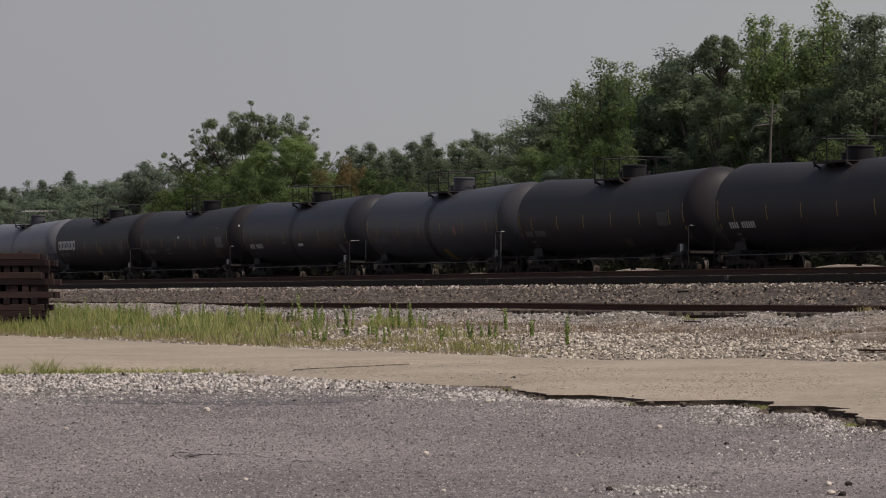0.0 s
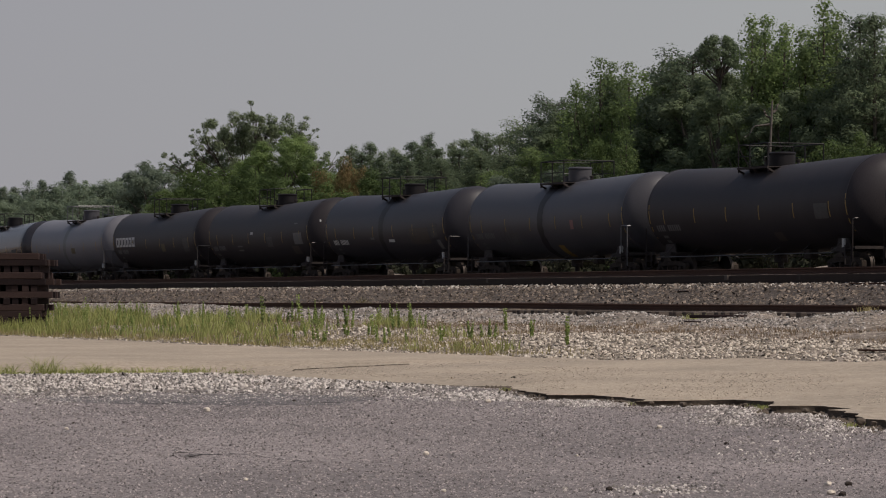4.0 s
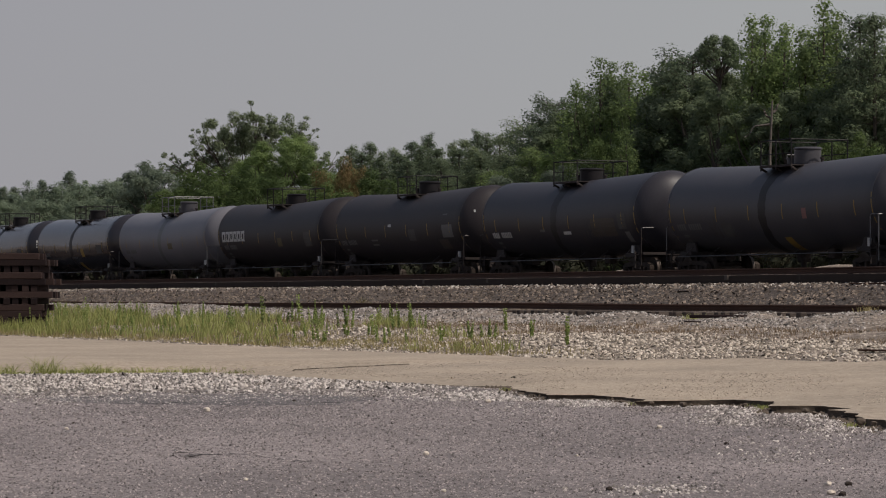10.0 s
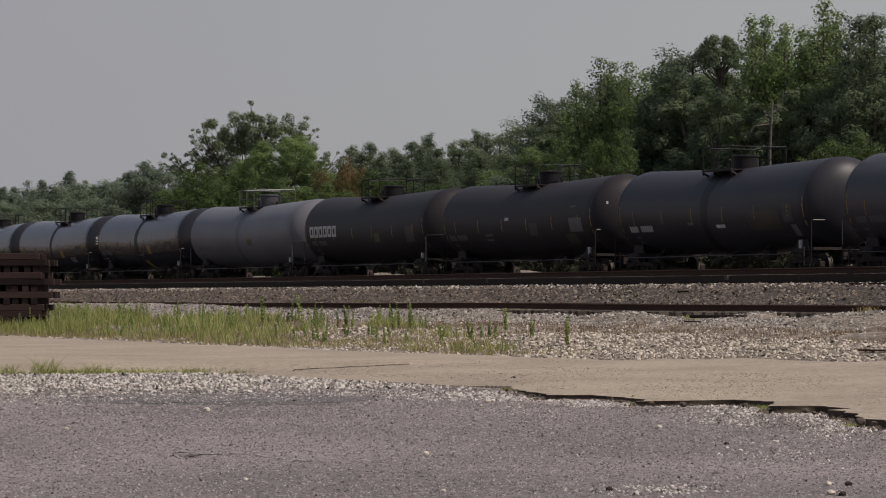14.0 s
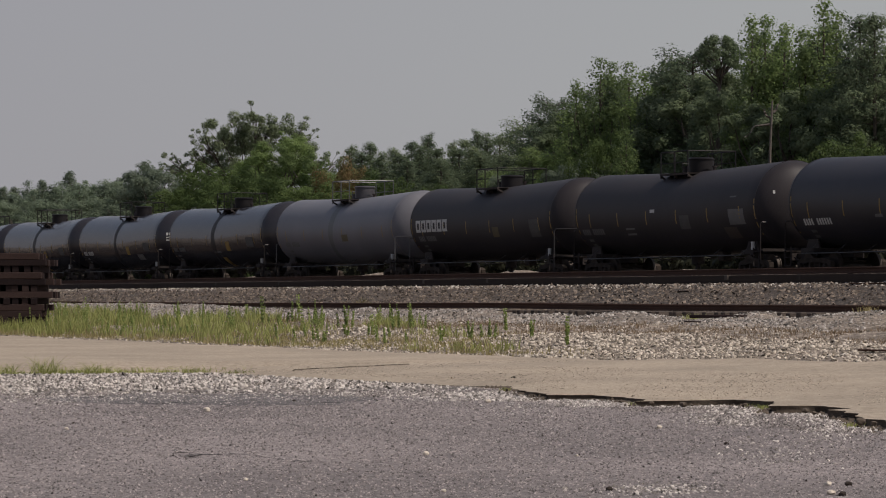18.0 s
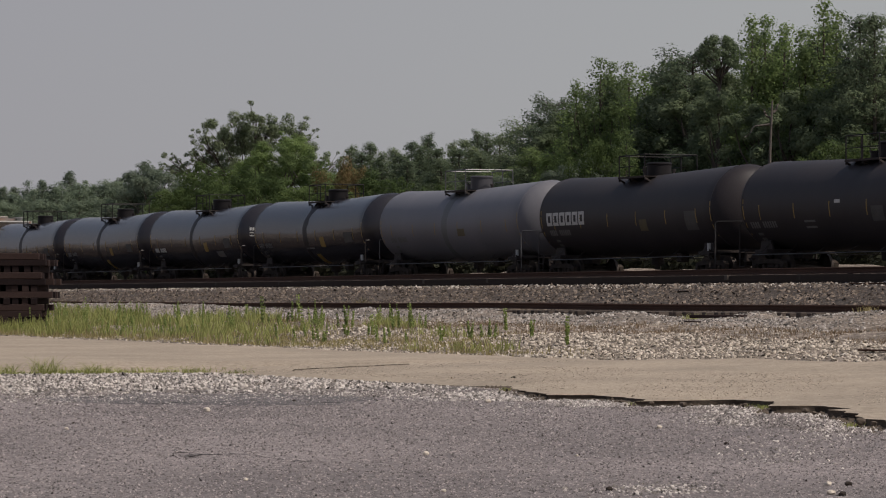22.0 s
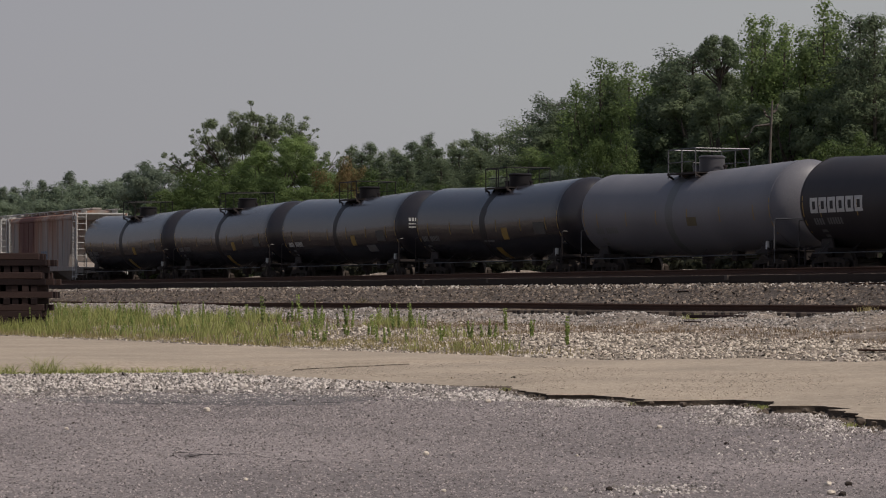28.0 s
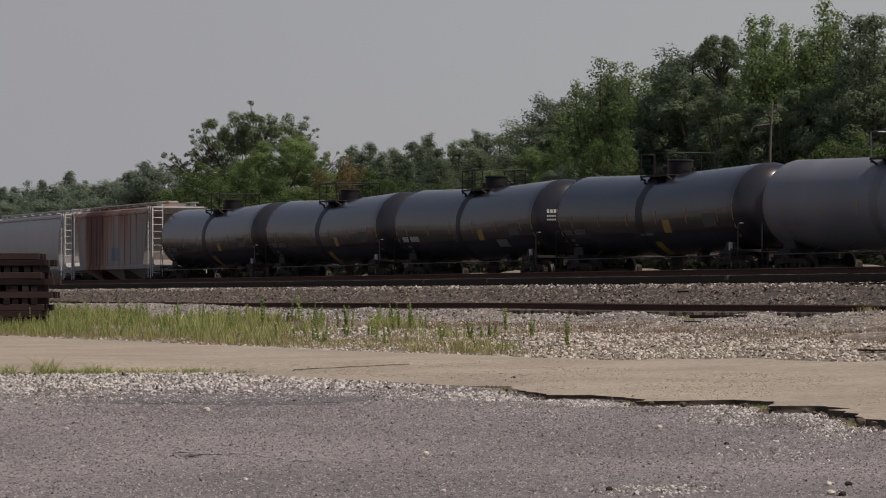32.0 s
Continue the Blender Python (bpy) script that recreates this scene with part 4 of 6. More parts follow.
def top_platform(car, half, style, rail_mat, dome_mat):
    """Walkway with railings, manway and valve housing on the middle of a tank."""
    z = tank_z(0, half) + TANK_R
    lx, ly = 1.15, (0.98, 1.10, 1.10)[style]
    dz = z - 0.08
    for side in (-1, 1):
        frame_mesh = once(("walk", half), lambda: Geo().box((0, 0, 0), (2 * lx, 0.46, 0.016)).mesh("walkway", M["under"]))
        deck = part("walkway", frame_mesh, None, car, "dark steel grating walkway", at=pose(0, side * (ly - 0.22), dz - 0.012))
        for i in range(15):
            part("slat", once("slat", lambda: Geo().box((0, 0, 0), (0.05, 0.44, 0.03)).mesh("slat", M["under"])), None, deck, at=pose(-lx + 2 * lx * i / 14, 0, 0.024))
        for y in (-0.24, 0.24):
            part("edge_beam", once("edge_beam", lambda: Geo().box((0, 0, 0), (2 * lx + 0.06, 0.04, 0.08)).mesh("edge_beam", M["under"])), None, deck, at=pose(0, y, 0.012))
        for x in (-lx, 0, lx):
            part("bracket", once("bracket", lambda: Geo().box((0, 0, 0), (0.06, 0.36, 0.07), chamfer=0.008).mesh("bracket", M["under"])), None, deck, at=pose(x, side * 0.06, -0.13, side * 28.6, 0, 0))
    top = z + 0.76 + (0.06 if style == 1 else 0)
    for y in (-1, 1):
        g = Geo()
        for x in (-lx, 0.0, lx) if style != 2 else (-lx, -0.25, lx):
            g.cyl((x, y * ly, dz - 0.15), (x, y * ly, top), 0.024, 6)
        g.cyl((-lx, y * ly, top), (lx, y * ly, top), 0.024, 6)
        g.cyl((-lx, y * ly, dz + 0.42), (lx * (0.1 if style == 2 else 1), y * ly, dz + 0.42), 0.018, 6)
        part("guard_rail", g, rail_mat, car)
    for x in (-lx, lx):
        g = Geo()
        if style == 0 and x < 0:
            g.pipe([(x, -ly, top), (x, -0.40, top), (x, -0.40, dz)], 0.022)
        else:
            g.cyl((x, -ly, top), (x, ly, top), 0.022, 6)
        part("cross_rail", g, rail_mat, car)
    dome = Geo()
    rows = [(0.0, 0.52), (0.06, 0.55), (0.06, 0.47), (0.50, 0.47), (0.52, 0.50), (0.56, 0.50), (0.60, 0.44)]
    seg = 24
    vs, fs = [], []
    dx = 0.28 if style != 2 else 0.1
    hgt = (1.0, 1.08, 0.92)[style]
    for h, r in rows:
        vs += [(dx + r * math.cos(2 * math.pi * j / seg), r * math.sin(2 * math.pi * j / seg), z - 0.06 + h * hgt) for j in range(seg)]
    for k in range(1, len(rows)):
        fs += [((k - 1) * seg + j, (k - 1) * seg + (j + 1) % seg, k * seg + (j + 1) % seg, k * seg + j) for j in range(seg)]
    fs.append(tuple((len(rows) - 1) * seg + j for j in range(seg)))
    dome.add(vs, fs)
    part("valve_housing", dome, dome_mat, car, "round steel valve housing with a lid", smooth=35)
    man = Geo().cyl((-0.62, 0, z - 0.05), (-0.62, 0, z + 0.20), 0.30, 18).cyl((-0.62, 0, z + 0.20), (-0.62, 0, z + 0.25), 0.34, 18)
    man.pipe([(-0.9, -0.2, z + 0.25), (-0.9, -0.2, z + 0.36), (-0.9, 0.2, z + 0.36), (-0.9, 0.2, z + 0.25)], 0.02)
    part("manway", man, dome_mat, car, smooth=35)
    valve = Geo().cyl((0.98, 0.2, z - 0.1), (0.98, 0.2, z + 0.16), 0.06, 10).cyl((0.98, 0.2, z + 0.16), (0.98, 0.2, z + 0.21), 0.09, 10)
    part("relief_valve", valve, M["under"], car)


def letter_bars(x, z, count, size, half, r, gap=0.5, skip=()):
    """A row of plain bars in place of writing."""
    g = Geo()
    w = size * 0.55
    for k in range(count):
        if k not in skip:
            decal_geo(x + k * w * (1 + gap), x + k * w * (1 + gap) + w, z, z + size, half, r, g=g)
    return g


def tank_car(label, paint, b, half=7.72, half_car=8.8, style=0, rail="belt", dome="belt", rail_kind=0, marks=()):
    car = tagged(new("tank_car"), label, "tank car", "cars of the freight train")
    r = TANK_R
    tank = part("tank", once(("tank", paint, half), lambda: tank_geo(half, r).mesh("tank", M[paint], 30)), None, car)
    for x in (-half, half):
        part("head_seam", ring_geo(x, half, r, 0.06, 0.008), M[paint], tank)
    part("spill_stain", mid_band_geo(half, r, int(b * 1000)), M[{"gloss": "mid_band", "satin": "mid_band", "silver": "silver_band", "grey": "mid_band", "black": "black"}[paint]], tank, "ragged dark band round the middle")
    top_platform(car, half, style, M[rail], M[dome])
    for s in (-1, 1):
        end_gear(car, half_car, s, half, rail_kind if s > 0 else 0, "under" if not rail_kind else "dull_pipe" if paint == "black" else "pipe")
        truck(car, s * (half_car - 2.1))
        # long side handrail with brackets
        g = Geo()
        y = s * (r + 0.02)
        g.pipe([(-half + 0.9, y, 0.88), (half - 0.9, y, 0.88)], 0.022)
        for k in range(7):
            x = -half + 1.2 + k * (2 * half - 2.4) / 6
            g.pipe([(x, y, 0.88), (x, y * 0.88, 1.0), (x, y * 0.72, 1.27 + (abs(x) - half) * SLOPE)], 0.010)
        part("side_handrail", once(("side", half, s), lambda: g.mesh("side_handrail", M["dull_pipe"])), None, car, "thin dull steel handrail along the side")
    # bottom outlet, brake rigging
    ov = Geo().cyl((0, 0, tank_z(0, half) - r - 0.22), (0, 0, tank_z(0, half) - r + 0.06), 0.24, 16).cyl((0, 0, 0.45), (0, 0, 0.95), 0.10, 12)
    ov.box((0, 0, 0.70), (0.5, 0.3, 0.16), chamfer=0.03)
    part("bottom_outlet", once(("outlet", half), lambda: ov.mesh("bottom_outlet", M["under"])), None, car)
    br = Geo().cyl((half - 3.9, 0.3, 0.86), (half - 3.2, 0.3, 0.86), 0.15, 14).box((half - 4.6, -0.45, 0.88), (0.45, 0.35, 0.35), chamfer=0.04)
    br.pipe([(-half + 2.2, -0.35, 0.92), (half - 2.2, -0.35, 0.92)], 0.022)
    part("brake_rigging", once(("brake", half), lambda: br.mesh("brake_rigging", M["truck"])), None, car)
    hand = Geo().cyl((-half_car + 1.0, 0.9, 1.9), (-half_car + 0.96, 0.9, 1.9), 0.28, 20).box((-half_car + 1.06, 0.9, 1.5), (0.08, 0.12, 0.9))
    part("hand_brake", once(("hand", half_car), lambda: hand.mesh("hand_brake", M["under"])), None, car)
    # cylinder-shaped valve near the end with a white tag
    tag_geo = Geo().cyl((half - 0.75, -r * 0.80, 1.02), (half - 0.75, -r * 0.80, 1.36), 0.07, 10)
    part("defect_card_holder", once(("card", half), lambda: tag_geo.mesh("defect_card_holder", M["white"])), None, car, "small white card holder")
    # marking strips
    for x in [-half + 0.05] + [-half + 2 * half * (k + 0.5) / 6 for k in range(6)] + [half - 0.10]:
        tall = abs(x) > half - 0.2
        part("reflective_strip", decal_geo(x, x + 0.065, 1.60 if tall else 2.10, 2.85 if tall else 2.62, half, r), M["yellow"], tank, "faded yellow reflective strip")
    for kind, x, z, *rest in marks:
        if kind == "number":
            part("lettering", letter_bars(x, z, 4, 0.22, half, r), M[rest[0]], tank, "row of pale stencilled marks")
            part("lettering", letter_bars(x + 0.95, z, 6, 0.22, half, r), M[rest[0]], tank, "row of pale stencilled marks")
            for k in range(2):
                part("small_lettering", letter_bars(x + 0.2, z - 0.25 - 0.17 * k, 7 - k, 0.09, half, r, gap=0.15), M["dim"], tank)
        elif kind == "word":
            for k in range(rest[0]):
                g, x0, h, w = Geo(), x + k * 0.625, rest[1], 0.54
                decal_geo(x0, x0 + w, z + h * 0.76, z + h, half, r, g=g)
                decal_geo(x0, x0 + w, z, z + h * 0.24, half, r, g=g)
                for d in (0, w * 0.70):
                    decal_geo(x0 + d, x0 + d + w * 0.30, z + h * 0.23, z + h * 0.77, half, r, g=g, proud=0.0055)
                part("block_shape", g, M[rest[2]], tank, "white block shape of a logo")
        elif kind == "scrawl":
            sr = random.Random(int(x * 10) + 50)
            for k in range(16):
                u, v = x + rest[0] * sr.random(), z + rest[1] * sr.random() * 0.7
                g = decal_geo(u, u + 0.04 + 0.05 * sr.random(), v, v + rest[1] * (0.15 + 0.35 * sr.random()), half, r, sr.uniform(-0.35, 0.35), proud=0.006 + 0.0004 * k)
                part("paint_stroke", g, M["scrawl"], tank, "faded pale stroke of sprayed paint")
        elif kind == "patch":
            w, h, m = rest[:3]
            part("placard", decal_geo(x, x + w, z, z + h, half, r, rest[3] if len(rest) > 3 else 0.0), M[m], tank)
    cars.append((car, b))
    return car


cars = []


def head_marks(car, half, z=2.80, rows=((5, 0.15), (6, 0.07), (6, 0.07))):
    """White stencilled rows on the right-hand head of a tank."""
    r, head = TANK_R, TANK_R * 0.5
    for row, (n, size) in enumerate(rows):
        g = Geo()
        zz = z - row * 0.15
        for k in range(n):
            vs = []
            for dz in (0, size):
                for dy in (0, size * 0.62):
                    y = -1.12 + k * size * 0.85 + dy
                    rr = math.sqrt(max(0, 1 - (y * y + (zz + dz - AXIS_Z) ** 2) / (r * r)))
                    vs.append((half + head * rr + 0.008, y, zz + dz))
            g.add(vs, [(0, 1, 3, 2)])
        part("lettering", g, M["white"], car, "rows of white stencilled marks on the end")


NUM = lambda m="dim", x=-7.2, z=1.85: ("number", x, z, m)
tank_car("matte black tank car with faint stencilled marks and yellow strips", "black", 3.288, style=2, marks=[NUM("white", -6.9)])
tank_car("matte black tank car with a grimy placard and yellow strips", "black", 3.775, style=2, marks=[NUM(), ("patch", 5.4, 2.05, 0.95, 0.52, "panel"), ("patch", 2.0, 1.35, 0.6, 0.3, "stain")])
tank_car("dusty dark grey tank car with small placard and yellow dash", "grey", 4.251, style=1, rail="belt", dome="grey", rail_kind=1,
         marks=[NUM(), ("scrawl", -4.6, 1.5, 1.5, 0.75), ("patch", 2.75, 2.08, 0.32, 0.36, "red"), ("patch", 0.85, 1.03, 0.5, 0.45, "yellow"), ("patch", -3.6, 1.55, 0.9, 0.5, "panel")])
tank_car("satin blue-black tank car with scuffed paint and brown stains", "satin", 4.739, half=7.5, half_car=8.75, style=2,
         marks=[NUM("white", -6.7), ("scrawl", 2.3, 1.55, 2.2, 0.75), ("patch", -1.6, 2.02, 0.5, 0.10, "dim"), ("patch", 0.7, 1.88, 0.7, 0.12, "white"), ("patch", 3.4, 1.75, 2.2, 0.7, "stain"), ("patch", 5.9, 2.0, 0.7, 0.6, "panel"), ("patch", 6.3, 1.5, 0.4, 0.4, "dim")])
car_e = tank_car("matte black tank car with pale marks and square placards", "black", 5.2177, style=0,
         marks=[NUM("dim", -7.3, 1.82), ("patch", -3.2, 1.95, 0.8, 0.07, "dim"), ("patch", -3.2, 1.75, 0.8, 0.07, "dim"), ("patch", -0.9, 2.55, 0.4, 0.12, "white"), ("patch", 1.6, 1.9, 0.8, 0.5, "panel"), ("patch", 5.6, 1.98, 1.2, 0.55, "dim"), ("patch", 5.0, 1.5, 1.0, 0.4, "stain"), ("patch", 5.7, 2.95, 0.5, 0.05, "dim")])
tank_car("matte black tank car with a bold white block logo", "black", 5.6985, style=2, rail_kind=2,
         marks=[("word", -7.1, 2.24, 6, 0.52, "white"), ("number", -7.0, 1.85, "dim"), ("patch", 1.6, 1.90, 0.65, 0.42, "ochre"), ("patch", 5.5, 1.85, 0.95, 0.7, "panel")])
tank_car("dusty silver-grey tank car with pale galvanised railings", "silver", 6.182, half=7.95, half_car=9.0, style=1, rail="pipe", dome="grey", rail_kind=2,
         marks=[NUM("dim", -6.9), ("patch", 1.3, 2.0, 0.8, 0.32, "ochre")])
tank_car("glossy black tank car with yellow placard and yellow dash", "gloss", 6.668, style=0,
         marks=[NUM("dim", -7.3), ("patch", 1.85, 1.79, 0.62, 0.48, "yellow"), ("patch", 0.55, 1.03, 0.55, 0.45, "yellow"), ("patch", 5.2, 1.95, 1.1, 0.48, "panel"), ("patch", -0.3, 1.72, 1.1, 0.07, "dim")])
car_i = tank_car("glossy black tank car with yellow placard and white end marks", "gloss", 7.1535, style=0,
         marks=[NUM("white", -7.1), ("patch", 1.85, 1.80, 0.58, 0.46, "yellow"), ("patch", 5.2, 1.95, 1.0, 0.48, "panel"), ("patch", 3.6, 1.5, 1.1, 0.3, "dim")])
head_marks(car_i, 7.72)
head_marks(car_e, 7.72, 3.02, ((1, 0.11),))
tank_car("glossy black tank car with yellow placard and yellow dash", "gloss", 7.634, style=2,
         marks=[NUM(), ("patch", 2.0, 1.8, 0.5, 0.42, "yellow"), ("patch", 0.5, 1.06, 0.5, 0.5, "yellow"), ("patch", 5.4, 1.95, 1.0, 0.45, "panel")])
tank_car("glossy black tank car with yellow dash beside a hopper", "gloss", 8.113, style=2,
         marks=[NUM(), ("patch", 2.0, 1.8, 0.5, 0.40, "yellow"), ("patch", 0.5, 1.06, 0.5, 0.5, "yellow"), ("patch", 5.4, 1.95, 1.0, 0.45, "panel")])


def hopper_car(label, b, paint, half=8.25, half_car=8.85, rusty=False):
    """A covered hopper: body with ribs or curved sides, roof, running boards, end cages, slope sheets."""
    car = tagged(new("covered_hopper_car"), label, "hopper car", "cars of the freight train")
    w, bot, top = 1.56, 1.05, 4.45
    lo, inner = half - 1.35, half - 0.9
    sec = [(-w, bot), (-w, top - 0.30), (-w + 0.10, top - 0.10), (-0.75, top + 0.12), (0, top + 0.18), (0.75, top + 0.12), (w - 0.10, top - 0.10), (w, top - 0.30), (w, bot)] if rusty else \
        [(-1.28, bot), (-1.50, 1.7), (-1.6, 2.5), (-1.6, 3.4), (-1.50, 4.05), (-1.25, 4.40), (-0.6, 4.58), (0, 4.62), (0.6, 4.58), (1.25, 4.40), (1.50, 4.05), (1.6, 3.4), (1.6, 2.5), (1.50, 1.7), (1.28, bot)]
    n = len(sec)
    g = Geo()
    cut = lambda z: float(np.interp(z, [bot, 3.9], [half - 1.75, inner]))
    vs = [(s * cut(z), y, z) for s in (-1, 1) for y, z in sec]
    g.add(vs, [(i, i + 1, n + i + 1, n + i) for i in range(n - 1)] + [(n - 1, 0, n, 2 * n - 1), tuple(range(n - 1, -1, -1)), tuple(range(n, 2 * n))])
    body = part("body", g, M[paint], car, smooth=0 if rusty else 30)
    if rusty:
        for s in (-1, 1):
            for k in range(12):
                x = -half + 1.9 + k * (2 * half - 3.8) / 11
                part("side_post", Geo().box((x, s * (w + 0.012), 2.65), (0.06, 0.024, 3.0), chamfer=0.008), M[paint], body)
        for k in range(4):
            part("lettering", Geo().box((0.3 + k * 0.42, -w - 0.004, 1.85), (0.26, 0.006, 0.75)), M["blue"], body, "faded blue block lettering")
    for s in (-1, 1):
        part("top_chord", Geo().box((0, s * (w if rusty else 1.42), top - 0.32 if rusty else 4.28), (2 * inner, 0.10, 0.16), chamfer=0.02), M[paint], car)
        part("side_sill", Geo().box((0, s * (w - 0.02 if rusty else 1.3), bot + 0.06), (2 * half, 0.14, 0.26), chamfer=0.02), M[paint], car)
        run = Geo().box((0, s * 0.95, top + 0.22), (2 * half, 0.36, 0.025)).box((0, s * 0.78, top + 0.20), (2 * half, 0.025, 0.04)).box((0, s * 1.12, top + 0.20), (2 * half, 0.025, 0.04))
        for k in range(9):
            run.box((-half + 0.5 + k * (2 * half - 1) / 8, s * 0.95, top + 0.11), (0.05, 0.34, 0.2))
        part("running_board", run, M["ladder"], car, "pale steel roof walkway")
    for k in range(8):
        part("roof_hatch", once(("hatch", paint), lambda: Geo().box((0, 0, 0), (1.7, 0.62, 0.14), chamfer=0.04).mesh("roof_hatch", M[paint])), None, car, at=pose(-inner + 1 + k * (2 * inner - 2) / 7, 0, top + 0.24))
    # slanted hopper bays below the body
    for k in range(3):
        x = (k - 1) * 4.6
        bay = Geo().add([(x + i * 2.15, j * 1.45, bot + 0.05) for i in (-1, 1) for j in (-1, 1)] + [(x + i * 0.5, j * 0.78, 0.42) for i in (-1, 1) for j in (-1, 1)],
                        [(0, 1, 3, 2), (4, 6, 7, 5), (0, 4, 5, 1), (2, 3, 7, 6), (0, 2, 6, 4), (1, 5, 7, 3)])
        part("hopper_bay", bay, M[paint], car, "sloping hopper chute with a discharge gate")
        part("discharge_gate", Geo().box((x, 0, 0.36), (1.0, 1.5, 0.14), chamfer=0.02), M["under"], car)
    for s in (-1, 1):
        slope = Geo().prism([(s * (half - 1.55), 1.5), (s * (half - 1.5), 1.46), (s * (half - 0.4), 1.16), (s * (half - 0.5), 1.12), (s * (half - 1.6), 1.3)], -1.2, 1.2)
        part("slope_sheet", slope, M[paint], car)
        # sunlight on the end wall's top is put into this panel's pale colour
        part("end_panel", Geo().prism([(s * (half - 0.95), top - 0.42), (s * (half - 0.08), top - 0.10), (s * (half - 0.08), top - 0.02), (s * (half - 0.95), top - 0.02)], -w + 0.1, w - 0.1), M["ladder"], car, "tapered panel under the end of the roof, paled as sunlit")
        rungs = Geo()
        for y in (-w + 0.02, -w + 0.60):
            rungs.box((s * (half + 0.03), y, 2.45), (0.045, 0.05, 3.8))
        for j in range(10):
            rungs.cyl((s * (half + 0.04), -w + 0.02, 0.75 + j * 0.38), (s * (half + 0.04), -w + 0.60, 0.75 + j * 0.38), 0.02, 6)
        part("end_ladder", rungs, M["ladder"], car, "pale steel ladder across the end")
        for y in (-1, 1):
            post = Geo().box((s * (half - 0.06), y * (w - 0.05), 2.75), (0.12, 0.10, 3.3), chamfer=0.01).box((s * (half - 0.5), y * (w - 0.05), top - 0.15), (0.9, 0.10, 0.14), chamfer=0.01)
            part("corner_post", post, M[paint], car)
            lad = Geo()
            for d in (0.08, 0.56):
                lad.box((s * (half - d), y * (w + 0.05), 2.45), (0.045, 0.045, 4.0))
            for j in range(10):
                z = 0.62 + j * 0.41
                lad.cyl((s * (half - 0.08), y * (w + 0.06), z), (s * (half - 0.56), y * (w + 0.06), z), 0.018, 6)
            part("ladder", lad, M["ladder"], car, "pale steel end ladder")
        part("end_sill", Geo().box((s * (half - 0.05), 0, 1.02), (0.2, 3.0, 0.36), chamfer=0.02), M[paint], car)
        part("center_sill", once(("csill", half), lambda: Geo().box((half - 1.2, 0, 0.92), (2.6, 0.4, 0.34)).mesh("center_sill", M["under"])), None, car, at=pose(0, 0, 0, 0, 0, 0 if s > 0 else 180))
        part("coupler", once("coupler", coupler_mesh), None, car, at=pose(0, 0, 0, 0, 0, 0 if s > 0 else 180) @ pose(half_car - 1.05, 0, 0))
        part("air_hose", once("hose", hose_mesh), None, car, at=pose(0, 0, 0, 0, 0, 0 if s > 0 else 180) @ pose(half_car - 1.05, 0, 0))
        truck(car, s * (half_car - 2.0))
    cars.append((car, b))
    return car


hopper_car("rust-streaked pale grey ribbed covered hopper car", 8.588, "hopper_rusty", half=8.2, half_car=8.8, rusty=True)
hopper_car("clean pale grey covered hopper car with curved sides", 9.085, "hopper_clean", half=8.6, half_car=9.2)


# ---- trees ----
def leaf_cloud(blobs, count, size, flat=0.0, seed=1, fill=0.55):
    """Small folded leaves scattered over the outside of many uneven clumps."""
    r = np.random.default_rng(seed)
    blobs = np.asarray(blobs, dtype=float)
    vol = blobs[:, 3] ** 2
    pick = r.choice(len(blobs), count, p=vol / vol.sum())
    d = r.normal(size=(count, 3))
    d /= np.linalg.norm(d, axis=1)[:, None]
    rad = blobs[pick, 3] * (fill + (1 - fill) * r.random(count) ** 0.5) * (1 + 0.08 * r.normal(size=count))
    stray = np.where(r.random(count) < 0.06, 0.4, 0.13)
    c = blobs[pick, :3] + r.normal(0, 0.28, (count, 3)) * stray[:, None] * np.minimum(1.5, blobs[pick, 3])[:, None] + d * rad[:, None] * np.array([1, 1, 1 - flat])
    n = 1.5 * d + 0.16 * r.normal(size=(count, 3)) + np.array([0, 0, 0.6])
    n /= np.linalg.norm(n, axis=1)[:, None]
    t = np.cross(n, r.normal(size=(count, 3)))
    t /= np.linalg.norm(t, axis=1)[:, None]
    b = np.cross(n, t)
    s = size * (0.6 + 0.8 * r.random(count))[:, None]
    v = np.stack([c - t * s, c + t * s * 0.9 - b * s * 0.65, c + t * s * 0.6 + b * s * 0.8], 1).reshape(-1, 3)
    f = np.arange(count * 3).reshape(-1, 3)
    soft = d * 0.8 + 0.10 * r.normal(size=(count, 3)) + np.array([0, 0, 0.35])
    soft /= np.linalg.norm(soft, axis=1)[:, None]
    return v, f, np.repeat(soft, 3, axis=0)


def crown_mesh(name, v, f, soft, material):
    """Leaves that take the light as a clump does."""
    me = quick_mesh(name, v, f, material)
    me.shade_smooth()
    me.normals_split_custom_set_from_vertices(soft.tolist())
    return me


def limb(g, a, b, r0, r1, bend, r):
    a, b = Vector(a), Vector(b)
    mid = (a + b) / 2 + Vector(r.normal(0, bend, 3))
    pts = [a, (a + mid) / 2 + Vector(r.normal(0, bend * 0.3, 3)), mid, (mid + b) / 2 + Vector(r.normal(0, bend * 0.3, 3)), b]
    for k in range(4):
        g.cyl(pts[k], pts[k + 1], r0 + (r1 - r0) * k / 4, 7 if r0 > 0.1 else 3, r0 + (r1 - r0) * (k + 1) / 4)
    return pts


